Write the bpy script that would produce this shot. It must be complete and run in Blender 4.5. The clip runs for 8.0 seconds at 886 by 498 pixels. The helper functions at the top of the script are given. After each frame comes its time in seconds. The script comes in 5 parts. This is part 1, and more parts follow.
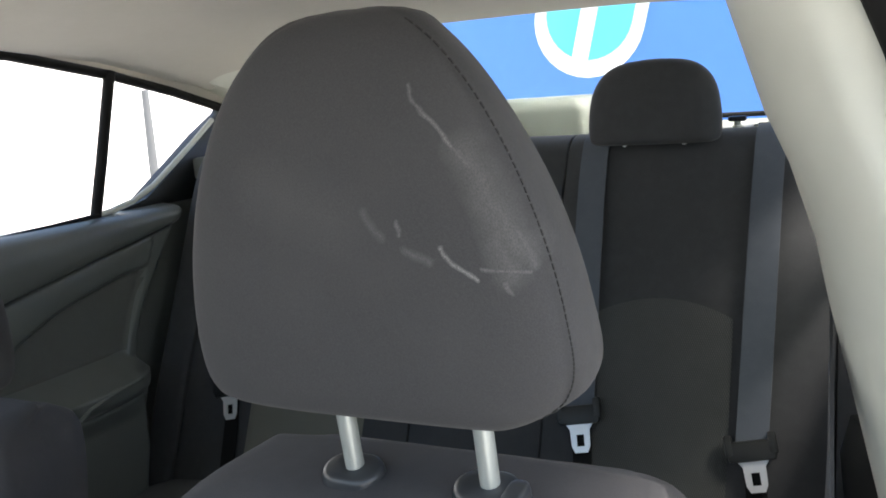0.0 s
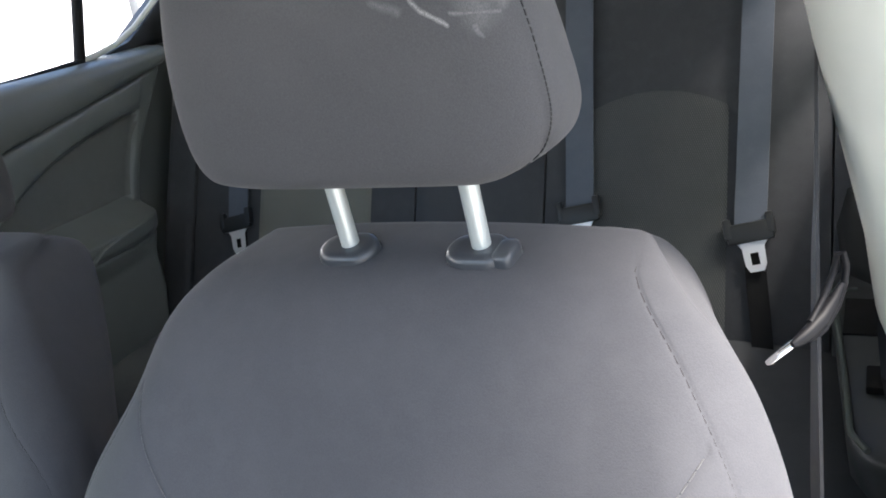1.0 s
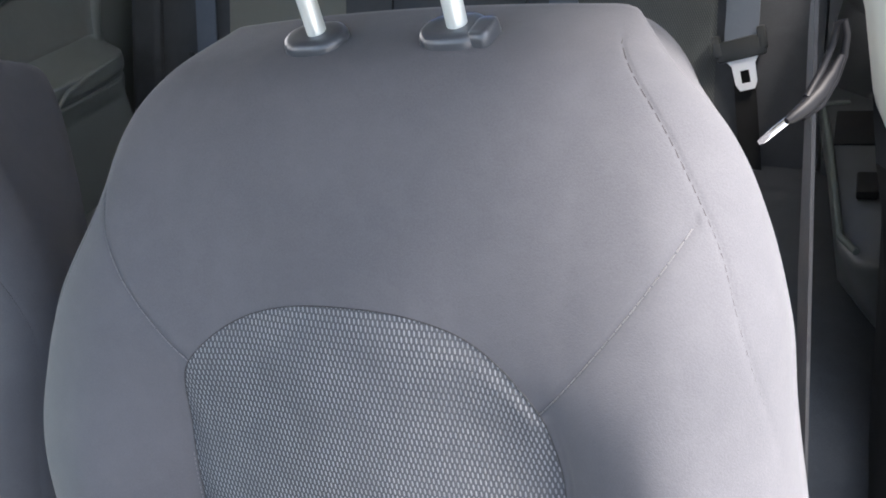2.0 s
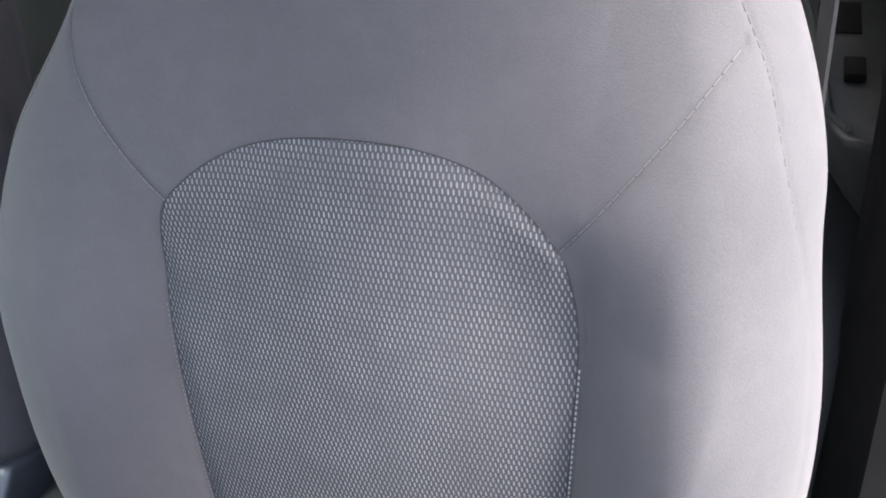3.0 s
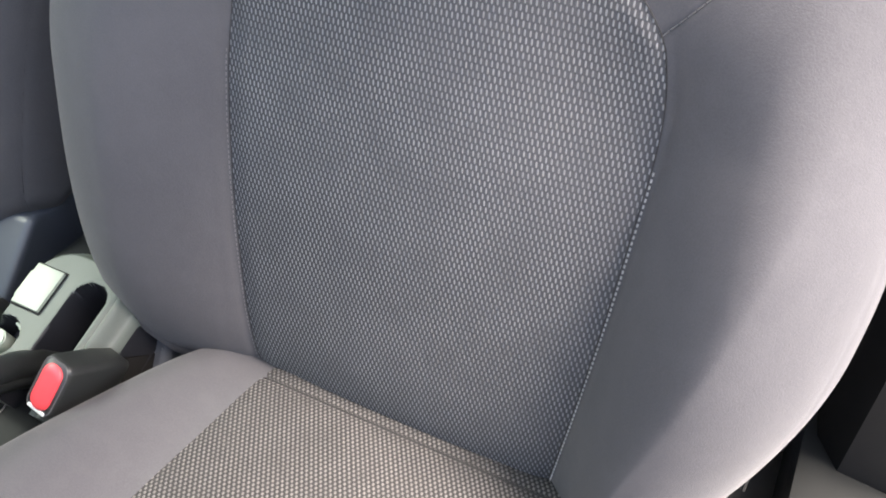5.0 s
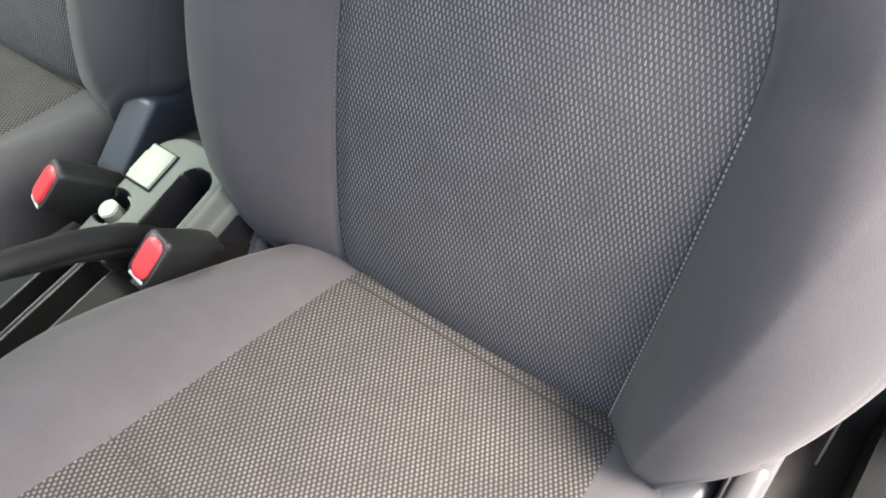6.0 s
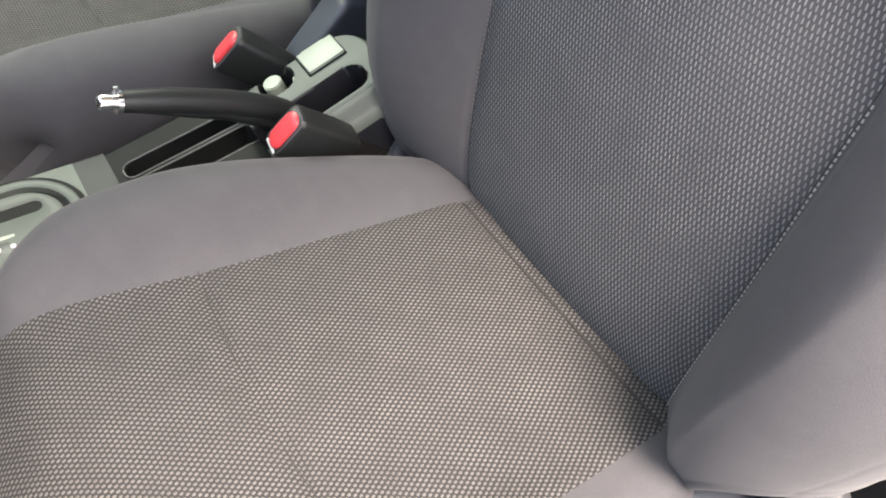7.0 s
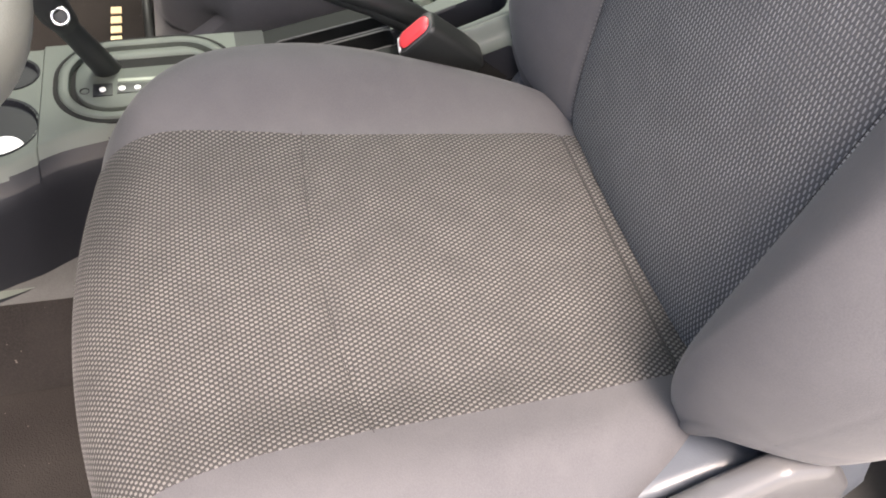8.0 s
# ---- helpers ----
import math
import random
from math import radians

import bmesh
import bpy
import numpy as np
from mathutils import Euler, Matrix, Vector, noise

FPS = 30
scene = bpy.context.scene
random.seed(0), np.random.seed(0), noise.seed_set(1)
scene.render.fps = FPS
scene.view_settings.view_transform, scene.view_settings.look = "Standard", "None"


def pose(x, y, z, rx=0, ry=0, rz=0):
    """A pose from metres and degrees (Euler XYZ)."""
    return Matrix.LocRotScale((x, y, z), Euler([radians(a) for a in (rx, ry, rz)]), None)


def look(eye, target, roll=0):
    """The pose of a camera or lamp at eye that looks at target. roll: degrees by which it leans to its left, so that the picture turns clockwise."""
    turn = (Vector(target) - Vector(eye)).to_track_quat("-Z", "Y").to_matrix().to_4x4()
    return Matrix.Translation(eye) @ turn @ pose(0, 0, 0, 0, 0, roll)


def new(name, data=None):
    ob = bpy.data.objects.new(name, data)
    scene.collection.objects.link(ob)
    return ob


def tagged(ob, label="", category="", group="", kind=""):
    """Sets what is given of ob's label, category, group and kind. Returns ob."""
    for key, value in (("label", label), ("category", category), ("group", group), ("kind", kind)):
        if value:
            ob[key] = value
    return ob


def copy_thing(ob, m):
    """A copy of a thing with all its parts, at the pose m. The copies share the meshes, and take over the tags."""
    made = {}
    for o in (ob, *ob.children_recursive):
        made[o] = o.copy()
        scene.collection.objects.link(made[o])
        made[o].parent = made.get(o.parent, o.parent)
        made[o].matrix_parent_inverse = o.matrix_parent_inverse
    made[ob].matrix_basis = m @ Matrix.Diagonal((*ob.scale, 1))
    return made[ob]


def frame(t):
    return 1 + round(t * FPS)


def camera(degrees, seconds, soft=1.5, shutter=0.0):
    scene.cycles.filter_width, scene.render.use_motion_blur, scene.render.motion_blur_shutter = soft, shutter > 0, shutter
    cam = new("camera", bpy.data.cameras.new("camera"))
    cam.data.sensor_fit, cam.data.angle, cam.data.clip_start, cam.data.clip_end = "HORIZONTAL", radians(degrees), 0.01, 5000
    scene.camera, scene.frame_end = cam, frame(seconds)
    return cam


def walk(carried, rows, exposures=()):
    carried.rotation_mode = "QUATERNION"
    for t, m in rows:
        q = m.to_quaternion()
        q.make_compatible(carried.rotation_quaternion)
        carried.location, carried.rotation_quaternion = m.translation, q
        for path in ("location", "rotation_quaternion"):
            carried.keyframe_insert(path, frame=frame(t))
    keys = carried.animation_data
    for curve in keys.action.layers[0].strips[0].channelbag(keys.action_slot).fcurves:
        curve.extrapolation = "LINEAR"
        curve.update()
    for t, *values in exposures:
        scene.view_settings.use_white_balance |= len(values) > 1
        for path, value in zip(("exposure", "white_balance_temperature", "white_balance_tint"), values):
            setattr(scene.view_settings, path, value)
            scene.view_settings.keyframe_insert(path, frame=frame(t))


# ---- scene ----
# The frame of the place: x towards the driver's door, y towards the rear, z up from the cabin floor.


def aim(x, y, z, yaw, pitch, roll):
    """A camera pose from its place, heading, tilt and lean."""
    return Matrix.Translation((x, y, z)) @ Matrix.Rotation(radians(yaw), 4, "Z") @ Matrix.Rotation(radians(90 + pitch), 4, "X") @ Matrix.Rotation(radians(roll), 4, "Z")


cam = camera(52.98, 8.0, soft=1.8)
PATH = [
    (0, aim(0.3072, -0.3434, 1.1455, 26.20, -10.20, -4.13)),
    (0.5, aim(0.3147, -0.3499, 1.1196, 26.82, -14.34, -6.41)),
    (1, aim(0.3255, -0.3537, 1.0870, 27.93, -19.78, -9.33)),
    (1.5, aim(0.3289, -0.3555, 1.0503, 28.61, -24.66, -10.25)),
    (2, aim(0.3181, -0.3466, 1.0210, 28.59, -28.36, -10.99)),
    (2.2, aim(0.3104, -0.3437, 1.0095, 28.47, -29.68, -11.23)),
    (3.5, aim(0.2310, -0.3850, 0.9260, 21.00, -35.50, -3.10)),
    (4, aim(0.2280, -0.3900, 0.9030, 21.50, -37.50, -1.70)),
    (4.5, aim(0.2250, -0.4050, 0.8770, 22.40, -38.50, 1.20)),
    (6, aim(0.2574, -0.4057, 0.8700, 34.46, -44.31, 3.66)),
    (6.5, aim(0.2869, -0.3761, 0.8475, 43.92, -45.97, 3.35)),
    (7, aim(0.3475, -0.3591, 0.8394, 53.98, -46.02, 5.74)),
    (7.5, aim(0.4093, -0.3338, 0.8222, 63.10, -45.99, 6.35)),
    (8, aim(0.4636, -0.3153, 0.8211, 69.93, -47.13, 8.38)),
]
walk(cam, PATH, exposures=[(0.0, 1.62, 6250, 3), (0.7, 1.82, 6100, 4), (1.0, 2.24, 6050, 5), (1.5, 2.50, 6000, 6), (2.2, 2.48, 6050, 8), (4.0, 2.52, 6400, 11), (6.5, 2.23, 6650, 10), (8.0, 2.11, 6800, 13)])

# ---- world, sun ----
world = bpy.data.worlds.new("sky")
scene.world = world
world.use_nodes = True
wn = world.node_tree.nodes
sky = wn.new("ShaderNodeTexSky")
sky.sky_type = "NISHITA"
sky.sun_disc = False
SUN_EL, SUN_AZ = radians(60), radians(90)
sky.sun_elevation, sky.sun_rotation = SUN_EL, SUN_AZ
sky.dust_density = 4.0
world.node_tree.links.new(sky.outputs[0], wn["Background"].inputs[0])
wn["Background"].inputs[1].default_value = 0.15
sun_data = bpy.data.lights.new("sun", "SUN")
sun_data.energy, sun_data.angle, sun_data.color = 3.8, radians(18), (1.0, 0.86, 0.77)
sun = new("sun", sun_data)
sun_way = Vector((math.sin(SUN_AZ) * math.cos(SUN_EL), math.cos(SUN_AZ) * math.cos(SUN_EL), math.sin(SUN_EL)))
sun.matrix_world = look(sun_way * 20, (0, 0, 0))



def fill_lamp(name, at, to, width, height, watts, colour, spread=180):
    """An added fill lamp in a window's opening, over and above the sky."""
    data = bpy.data.lights.new(name, "AREA")
    data.shape, data.size, data.size_y = "RECTANGLE", width, height
    data.energy, data.color, data.spread = watts, colour, radians(spread)
    ob = new(name, data)
    ob.matrix_world = look(at, to)
    return ob


# Added fills, out of view, that brighten the seat fronts and passenger side.
fill_lamp("windscreen_fill", (-0.33, -0.84, 1.08), (-0.33, -0.30, 0.35), 1.15, 0.62, 0.85, (0.80, 0.92, 1.0))
fill_lamp("passenger_window_fill", (-1.03, -0.20, 1.10), (-0.72, -0.15, 0.30), 0.75, 0.26, 2.0, (0.94, 1.0, 0.84), 100)

# ---- materials ----


class Mat:
    """A small builder of node materials."""

    def __init__(self, name, colour, rough=0.7, metal=0.0, sheen=0.0, spec=0.5):
        self.m = bpy.data.materials.new(name)
        self.m.use_nodes = True
        self.t = self.m.node_tree
        self.b = self.t.nodes["Principled BSDF"]
        self.colour = (*colour, 1)
        self.b.inputs["Base Color"].default_value = self.colour
        self.b.inputs["Roughness"].default_value = rough
        self.b.inputs["Metallic"].default_value = metal
        self.b.inputs["Specular IOR Level"].default_value = spec
        if sheen:
            self.b.inputs["Sheen Weight"].default_value = sheen
            self.b.inputs["Sheen Roughness"].default_value = 0.4
        self.height = None

    def node(self, kind, **inputs):
        n = self.t.nodes.new(kind)
        for k, v in inputs.items():
            n.inputs[k].default_value = v
        return n

    def link(self, a, b):
        self.t.links.new(a, b)

    def coords(self, uv=False):
        n = self.node("ShaderNodeTexCoord")
        return n.outputs["UV" if uv else "Object"]

    def math(self, op, a, b=0.0, c=0.0):
        n = self.node("ShaderNodeMath")
        n.operation = op
        for i, v in enumerate((a, b, c)):
            if isinstance(v, (int, float)):
                n.inputs[i].default_value = v
            else:
                self.link(v, n.inputs[i])
        return n.outputs[0]

    def noise(self, scale, detail=3.0, stretch=(1, 1, 1), uv=False):
        mp = self.node("ShaderNodeMapping")
        mp.inputs["Scale"].default_value = stretch
        self.link(self.coords(uv), mp.inputs[0])
        n = self.node("ShaderNodeTexNoise", Scale=scale, Detail=detail)
        self.link(mp.outputs[0], n.inputs["Vector"])
        return n.outputs[0]

    def ramp(self, value, lo, hi, a, b):
        n = self.node("ShaderNodeMapRange")
        n.inputs[1].default_value, n.inputs[2].default_value = lo, hi
        n.inputs[3].default_value, n.inputs[4].default_value = a, b
        self.link(value, n.inputs[0])
        return n.outputs[0]

    def tint(self, value, other):
        """Mixes the base colour towards another by a value."""
        n = self.node("ShaderNodeMix")
        n.data_type = "RGBA"
        self.link(value, n.inputs[0])
        src = self.b.inputs["Base Color"]
        if src.is_linked:
            self.link(src.links[0].from_socket, n.inputs[6])
        else:
            n.inputs[6].default_value = self.colour
        n.inputs[7].default_value = (*other, 1)
        self.link(n.outputs[2], src)
        return self

    def bump(self, value, dist=0.001, strength=0.5):
        n = self.node("ShaderNodeBump", Strength=strength, Distance=dist)
        self.link(value, n.inputs["Height"])
        if self.height:
            self.link(self.height, n.inputs["Normal"])
        self.height = n.outputs[0]
        self.link(self.height, self.b.inputs["Normal"])
        return self

    def roughen(self, value, lo, hi):
        self.link(self.ramp(value, 0.3, 0.7, lo, hi), self.b.inputs["Roughness"])
        return self


def fabric(name, colour, lighter, sheen=0.08):
    m = Mat(name, colour, 0.9, sheen=sheen, spec=0.2)
    fine = m.noise(900, 2)
    m.tint(m.ramp(fine, 0.35, 0.7, 0.0, 0.35), lighter)
    broad = m.noise(7, 4)
    m.tint(m.ramp(broad, 0.45, 0.75, 0.0, 0.35), lighter)
    # the nap, brushed this way and that
    m.tint(m.ramp(m.noise(55, 5), 0.45, 0.72, 0.0, 0.22), lighter)
    m.bump(m.noise(160, 3), 0.0004, 0.25)
    m.bump(fine, 0.0005, 0.35)
    return m.m


def weave(name, dark, light, pitch=0.0045, sheen=0.05, along=1.0, slim=0.19, relief=0.0007, lean=0.12, fill=0.46):
    """A knit of short light dashes in staggered rows; UVs are in metres."""
    m = Mat(name, dark, 0.85, sheen=sheen, spec=0.25)
    sep = m.node("ShaderNodeSeparateXYZ")
    m.link(m.coords(True), sep.inputs[0])
    v = m.math("DIVIDE", sep.outputs[1], pitch * along)
    row = m.math("FLOOR", v)
    u = m.math("ADD", m.math("DIVIDE", sep.outputs[0], pitch), m.math("MULTIPLY", m.math("MODULO", row, 2.0), 0.5))
    fu = m.math("SUBTRACT", m.math("FRACT", u), 0.5)
    fv = m.math("SUBTRACT", m.math("FRACT", v), 0.5)
    slant = m.math("ADD", fu, m.math("MULTIPLY", fv, lean))
    a = m.math("POWER", m.math("ABSOLUTE", m.math("DIVIDE", slant, slim)), 2.0)
    b = m.math("POWER", m.math("ABSOLUTE", m.math("DIVIDE", fv, fill)), 4.0)
    d = m.math("ADD", a, b)
    dash = m.ramp(d, 0.35, 1.3, 1.0, 0.0)
    wear = m.ramp(m.noise(30, 4, uv=True), 0.3, 0.75, 1.0, 0.6)
    m.tint(m.ramp(m.noise(5, 3, uv=True), 0.4, 0.75, 0.0, 0.5), tuple(c * 1.5 for c in dark))
    m.tint(m.math("MULTIPLY", dash, wear), light)
    m.bump(dash, relief, 0.9)
    m.bump(m.noise(1500, 2, uv=True), 0.0003, 0.4)
    return m.m


def plastic(name, colour, rough=0.5, grain=0.4, spec=0.5):
    m = Mat(name, colour, rough, spec=spec)
    g = m.noise(700, 3)
    m.bump(g, 0.0003, grain)
    m.link(m.ramp(m.noise(24, 2), 0.2, 0.8, rough - 0.04, rough + 0.05), m.b.inputs["Roughness"])
    m.tint(m.ramp(m.noise(18, 2), 0.2, 0.85, 0.0, 0.2), tuple(min(1, c * 1.4 + 0.004) for c in colour))
    return m.m


def metal(name, colour, rough=0.25):
    m = Mat(name, colour, rough, metal=1.0)
    m.roughen(m.noise(60, 3), rough - 0.08, rough + 0.12)
    return m.m


M_CLOTH = fabric("charcoal_cloth", (0.057, 0.057, 0.0625), (0.083, 0.082, 0.087))


def scuffed(name, colour, lighter, marks):
    """Cloth with pale rubbed marks: x0, z0, x1, z1, half width, strength."""
    m = Mat(name, colour, 0.85, sheen=0.06, spec=0.25)
    fine = m.noise(900, 2)
    m.tint(m.ramp(fine, 0.35, 0.7, 0.0, 0.5), lighter)
    m.tint(m.ramp(m.noise(9, 4), 0.45, 0.75, 0.0, 0.4), lighter)
    sep = m.node("ShaderNodeSeparateXYZ")
    m.link(m.coords(), sep.inputs[0])
    x, y, z = sep.outputs
    wob = m.math("MULTIPLY", m.math("SUBTRACT", m.noise(60, 2), 0.5), 0.012)
    x = m.math("ADD", x, wob)
    total = None
    for x0, z0, x1, z1, half, strength in marks:
        dx, dz = x1 - x0, z1 - z0
        ll = dx * dx + dz * dz
        px, pz = m.math("SUBTRACT", x, x0), m.math("SUBTRACT", z, z0)
        t = m.math("DIVIDE", m.math("ADD", m.math("MULTIPLY", px, dx), m.math("MULTIPLY", pz, dz)), ll)
        t = m.math("MINIMUM", m.math("MAXIMUM", t, 0.0), 1.0)
        ex = m.math("SUBTRACT", px, m.math("MULTIPLY", t, dx))
        ez = m.math("SUBTRACT", pz, m.math("MULTIPLY", t, dz))
        d = m.math("SQRT", m.math("ADD", m.math("MULTIPLY", ex, ex), m.math("MULTIPLY", ez, ez)))
        k = m.ramp(d, 0.0, half, strength, 0.0)
        total = k if total is None else m.math("MAXIMUM", total, k)
    front = m.ramp(y, 0.17, 0.19, 1.0, 0.0)
    streak = m.ramp(m.noise(1300, 3, (1, 1, 0.6)), 0.32, 0.66, 0.35, 1.0)
    m.tint(m.math("MULTIPLY", m.math("MULTIPLY", total, front), streak), (0.27, 0.265, 0.26))
    m.bump(fine, 0.0006, 0.5)
    return m.m


M_HEAD = scuffed("headrest_cloth", (0.046, 0.046, 0.049), (0.068, 0.067, 0.069), [
    (0.058, 1.149, 0.068, 1.132, 0.0020, 0.40), (0.068, 1.132, 0.086, 1.112, 0.0022, 0.55), (0.086, 1.112, 0.094, 1.100, 0.0030, 0.35),
    (0.075, 1.052, 0.081, 1.042, 0.0022, 0.8), (0.081, 1.042, 0.095, 1.032, 0.0020, 0.9), (0.100, 1.0385, 0.126, 1.036, 0.0020, 0.38),
    (0.113, 1.030, 0.116, 1.024, 0.0025, 0.4), (0.092, 1.108, 0.122, 1.050, 0.016, 0.26), (0.104, 1.075, 0.116, 1.035, 0.013, 0.24),
    (0.122, 1.060, 0.128, 1.040, 0.005, 0.30), (0.024, 1.074, 0.036, 1.058, 0.0045, 0.20), (0.047, 1.068, 0.049, 1.060, 0.0022, 0.4),
    (0.052, 1.050, 0.068, 1.043, 0.0040, 0.24), (-0.05, 1.09, 0.0, 1.07, 0.03, 0.06),
])
M_CLOTH_REAR = fabric("rear_cloth", (0.048, 0.051, 0.055), (0.078, 0.081, 0.086), 0.15)
M_CLOTH_DOOR = fabric("door_cloth", (0.115, 0.120, 0.113), (0.15, 0.155, 0.145), 0.1)
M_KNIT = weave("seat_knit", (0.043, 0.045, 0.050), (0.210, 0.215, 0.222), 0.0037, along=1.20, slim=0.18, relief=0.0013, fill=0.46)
# The cushion's copy of the knit, darkened to offset too much sun.
M_KNIT_SHADED = weave("shaded_cushion_knit", (0.024, 0.0236, 0.024), (0.128, 0.124, 0.120), 0.0043, along=0.78, slim=0.255, relief=0.0016, lean=-0.12, fill=0.43)
M_KNIT_REAR = weave("rear_knit", (0.058, 0.062, 0.062), (0.112, 0.116, 0.114), 0.0034)
# Olive knit of the far rear panel, lightened for the light it lacks.
M_PANEL_LIT = weave("lightened_olive_knit", (0.15, 0.15, 0.125), (0.19, 0.19, 0.165), 0.003)
M_THREAD = fabric("thread", (0.02, 0.02, 0.02), (0.05, 0.05, 0.05))
M_SEAM = fabric("seam_thread", (0.10, 0.10, 0.103), (0.145, 0.145, 0.147))
M_STITCH = fabric("pale_stitching", (0.30, 0.30, 0.30), (0.40, 0.40, 0.40))
M_BLACK = plastic("black_plastic", (0.014, 0.0155, 0.0155), 0.42)
# One door plastic twice: lightened for light missing far off, darker for near shade.
M_DOOR_LIT = plastic("door_plastic", (0.130, 0.141, 0.135), 0.36)
M_DOOR_SHADED = plastic("shaded_door_plastic", (0.034, 0.037, 0.037), 0.40)
M_OLIVE = plastic("olive_plastic", (0.095, 0.112, 0.098), 0.6)
# Serves the console's navy sides and the shade painted into its recesses.
M_SIDE_SHADE = plastic("navy_plastic_and_shade", (0.009, 0.0098, 0.0125), 0.5, 0.4, 0.3)
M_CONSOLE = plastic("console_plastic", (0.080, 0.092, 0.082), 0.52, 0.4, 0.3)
M_SHIELD = plastic("seat_shield_plastic", (0.065, 0.065, 0.068), 0.32)
M_HINGE = plastic("hinge_plastic", (0.060, 0.067, 0.080), 0.36)
# The hinge plastic again, darkened for the shade on the passenger's cover.
M_HINGE_SHADED = plastic("shaded_hinge_plastic", (0.045, 0.052, 0.066), 0.38)
M_TRIM = plastic("grey_trim", (0.60, 0.61, 0.55), 0.6)
M_LINER = fabric("headliner", (0.50, 0.48, 0.43), (0.56, 0.54, 0.49), 0.1)
M_SHELF = fabric("shelf_felt", (0.20, 0.205, 0.19), (0.26, 0.26, 0.24), 0.1)
M_BELT = fabric("belt_webbing", (0.088, 0.102, 0.125), (0.125, 0.142, 0.17), 0.25)
M_BELT_DARK = fabric("dark_webbing", (0.030, 0.030, 0.032), (0.06, 0.06, 0.06), 0.2)
M_TUNNEL = fabric("tunnel_carpet", (0.050, 0.051, 0.050), (0.08, 0.08, 0.08), 0.0)
M_CARPET = fabric("carpet", (0.035, 0.035, 0.035), (0.06, 0.06, 0.058), 0.0)



def dusty(name, colour, lighter, dust):
    """Pile with scattered pale crumbs of dirt."""
    m = Mat(name, colour, 0.95, spec=0.1)
    m.tint(m.ramp(m.noise(500, 3), 0.4, 0.7, 0.0, 0.6), lighter)
    m.tint(m.ramp(m.noise(12, 4), 0.45, 0.7, 0.0, 0.5), lighter)
    m.tint(m.ramp(m.noise(170, 2), 0.735, 0.765, 0.0, 0.6), dust)
    m.bump(m.noise(600, 2), 0.0015, 0.7)
    return m.m


M_MAT = dusty("mat_pile_dusty", (0.010, 0.0088, 0.0085), (0.020, 0.018, 0.017), (0.16, 0.14, 0.13))
M_COVER = plastic("pale_cover", (0.24, 0.27, 0.225), 0.45)
M_GOLD = plastic("tan_embroidery", (0.42, 0.33, 0.20), 0.7)
M_STEEL = Mat("bright_steel", (0.74, 0.75, 0.76), 0.28, metal=0.4).m
M_COLLAR = plastic("collar_plastic", (0.040, 0.043, 0.049), 0.30, 0.1)
M_ROD = Mat("zinc_rod", (0.50, 0.53, 0.51), 0.36, metal=0.45).m
M_CHROME = metal("chrome", (0.85, 0.85, 0.86), 0.1)
M_RED = plastic("red_plastic", (0.62, 0.05, 0.06), 0.35, 0.1)
M_RUBBER = plastic("rubber", (0.008, 0.008, 0.008), 0.75, 0.4, 0.2)
M_GLOSS = plastic("belt_tongue_plastic", (0.005, 0.005, 0.006), 0.5, 0.1, 0.15)
M_TRAY = plastic("tray_plastic", (0.011, 0.012, 0.012), 0.62, 0.4, 0.12)
M_WHEEL = plastic("wheel_skin", (0.115, 0.12, 0.108), 0.5, 1.0)
M_BLUE = plastic("blue_wall_paint", (0.08, 0.21, 0.60), 0.6)
M_CYAN = plastic("cyan_sign", (0.12, 0.62, 0.88), 0.5)
M_WHITE = plastic("white_paint", (0.82, 0.82, 0.82), 0.5)
M_CONCRETE = plastic("pale_concrete", (0.52, 0.51, 0.48), 0.9, 0.8)
M_POLE = plastic("grey_pole_paint", (0.10, 0.105, 0.11), 0.6)


def glass(name):
    m = bpy.data.materials.new(name)
    m.use_nodes = True
    b = m.node_tree.nodes["Principled BSDF"]
    b.inputs["Base Color"].default_value = (0.96, 0.99, 0.97, 1)
    b.inputs["Transmission Weight"].default_value = 1.0
    b.inputs["Roughness"].default_value = 0.0
    b.inputs["IOR"].default_value = 1.03
    return m


M_GLASS = glass("window_glass")


def tinted(name, clear):
    """Dark glass: part of the light goes straight through, a little is mirrored."""
    m = bpy.data.materials.new(name)
    m.use_nodes = True
    n, l = m.node_tree.nodes, m.node_tree.links
    n.remove(n["Principled BSDF"])
    a, b, mix = n.new("ShaderNodeBsdfTransparent"), n.new("ShaderNodeBsdfGlossy"), n.new("ShaderNodeMixShader")
    a.inputs["Color"].default_value = (clear, clear * 1.04, clear, 1)
    b.inputs["Roughness"].default_value = 0.02
    mix.inputs[0].default_value = 0.06
    l.new(a.outputs[0], mix.inputs[1])
    l.new(b.outputs[0], mix.inputs[2])
    l.new(mix.outputs[0], n["Material Output"].inputs["Surface"])
    return m


M_SUN_DIM = tinted("sun_dimming_glass", 0.35)

# ---- mesh helpers ----


def mesh_of(name, verts, faces, material, uvs=None, smooth=40):
    me = bpy.data.meshes.new(name)
    me.from_pydata([tuple(v) for v in verts], [], faces)
    if uvs is not None:
        layer = me.uv_layers.new(name="UVMap")
        for loop in me.loops:
            layer.data[loop.index].uv = uvs[loop.vertex_index]
    me.materials.append(material)
    if smooth:
        for p in me.polygons:
            p.use_smooth = True
        me.set_sharp_from_angle(angle=radians(smooth))
    me.update()
    return me


def put(name, me, parent=None, label=""):
    ob = new(name, me)
    if parent:
        ob.parent = parent
    return tagged(ob, label)


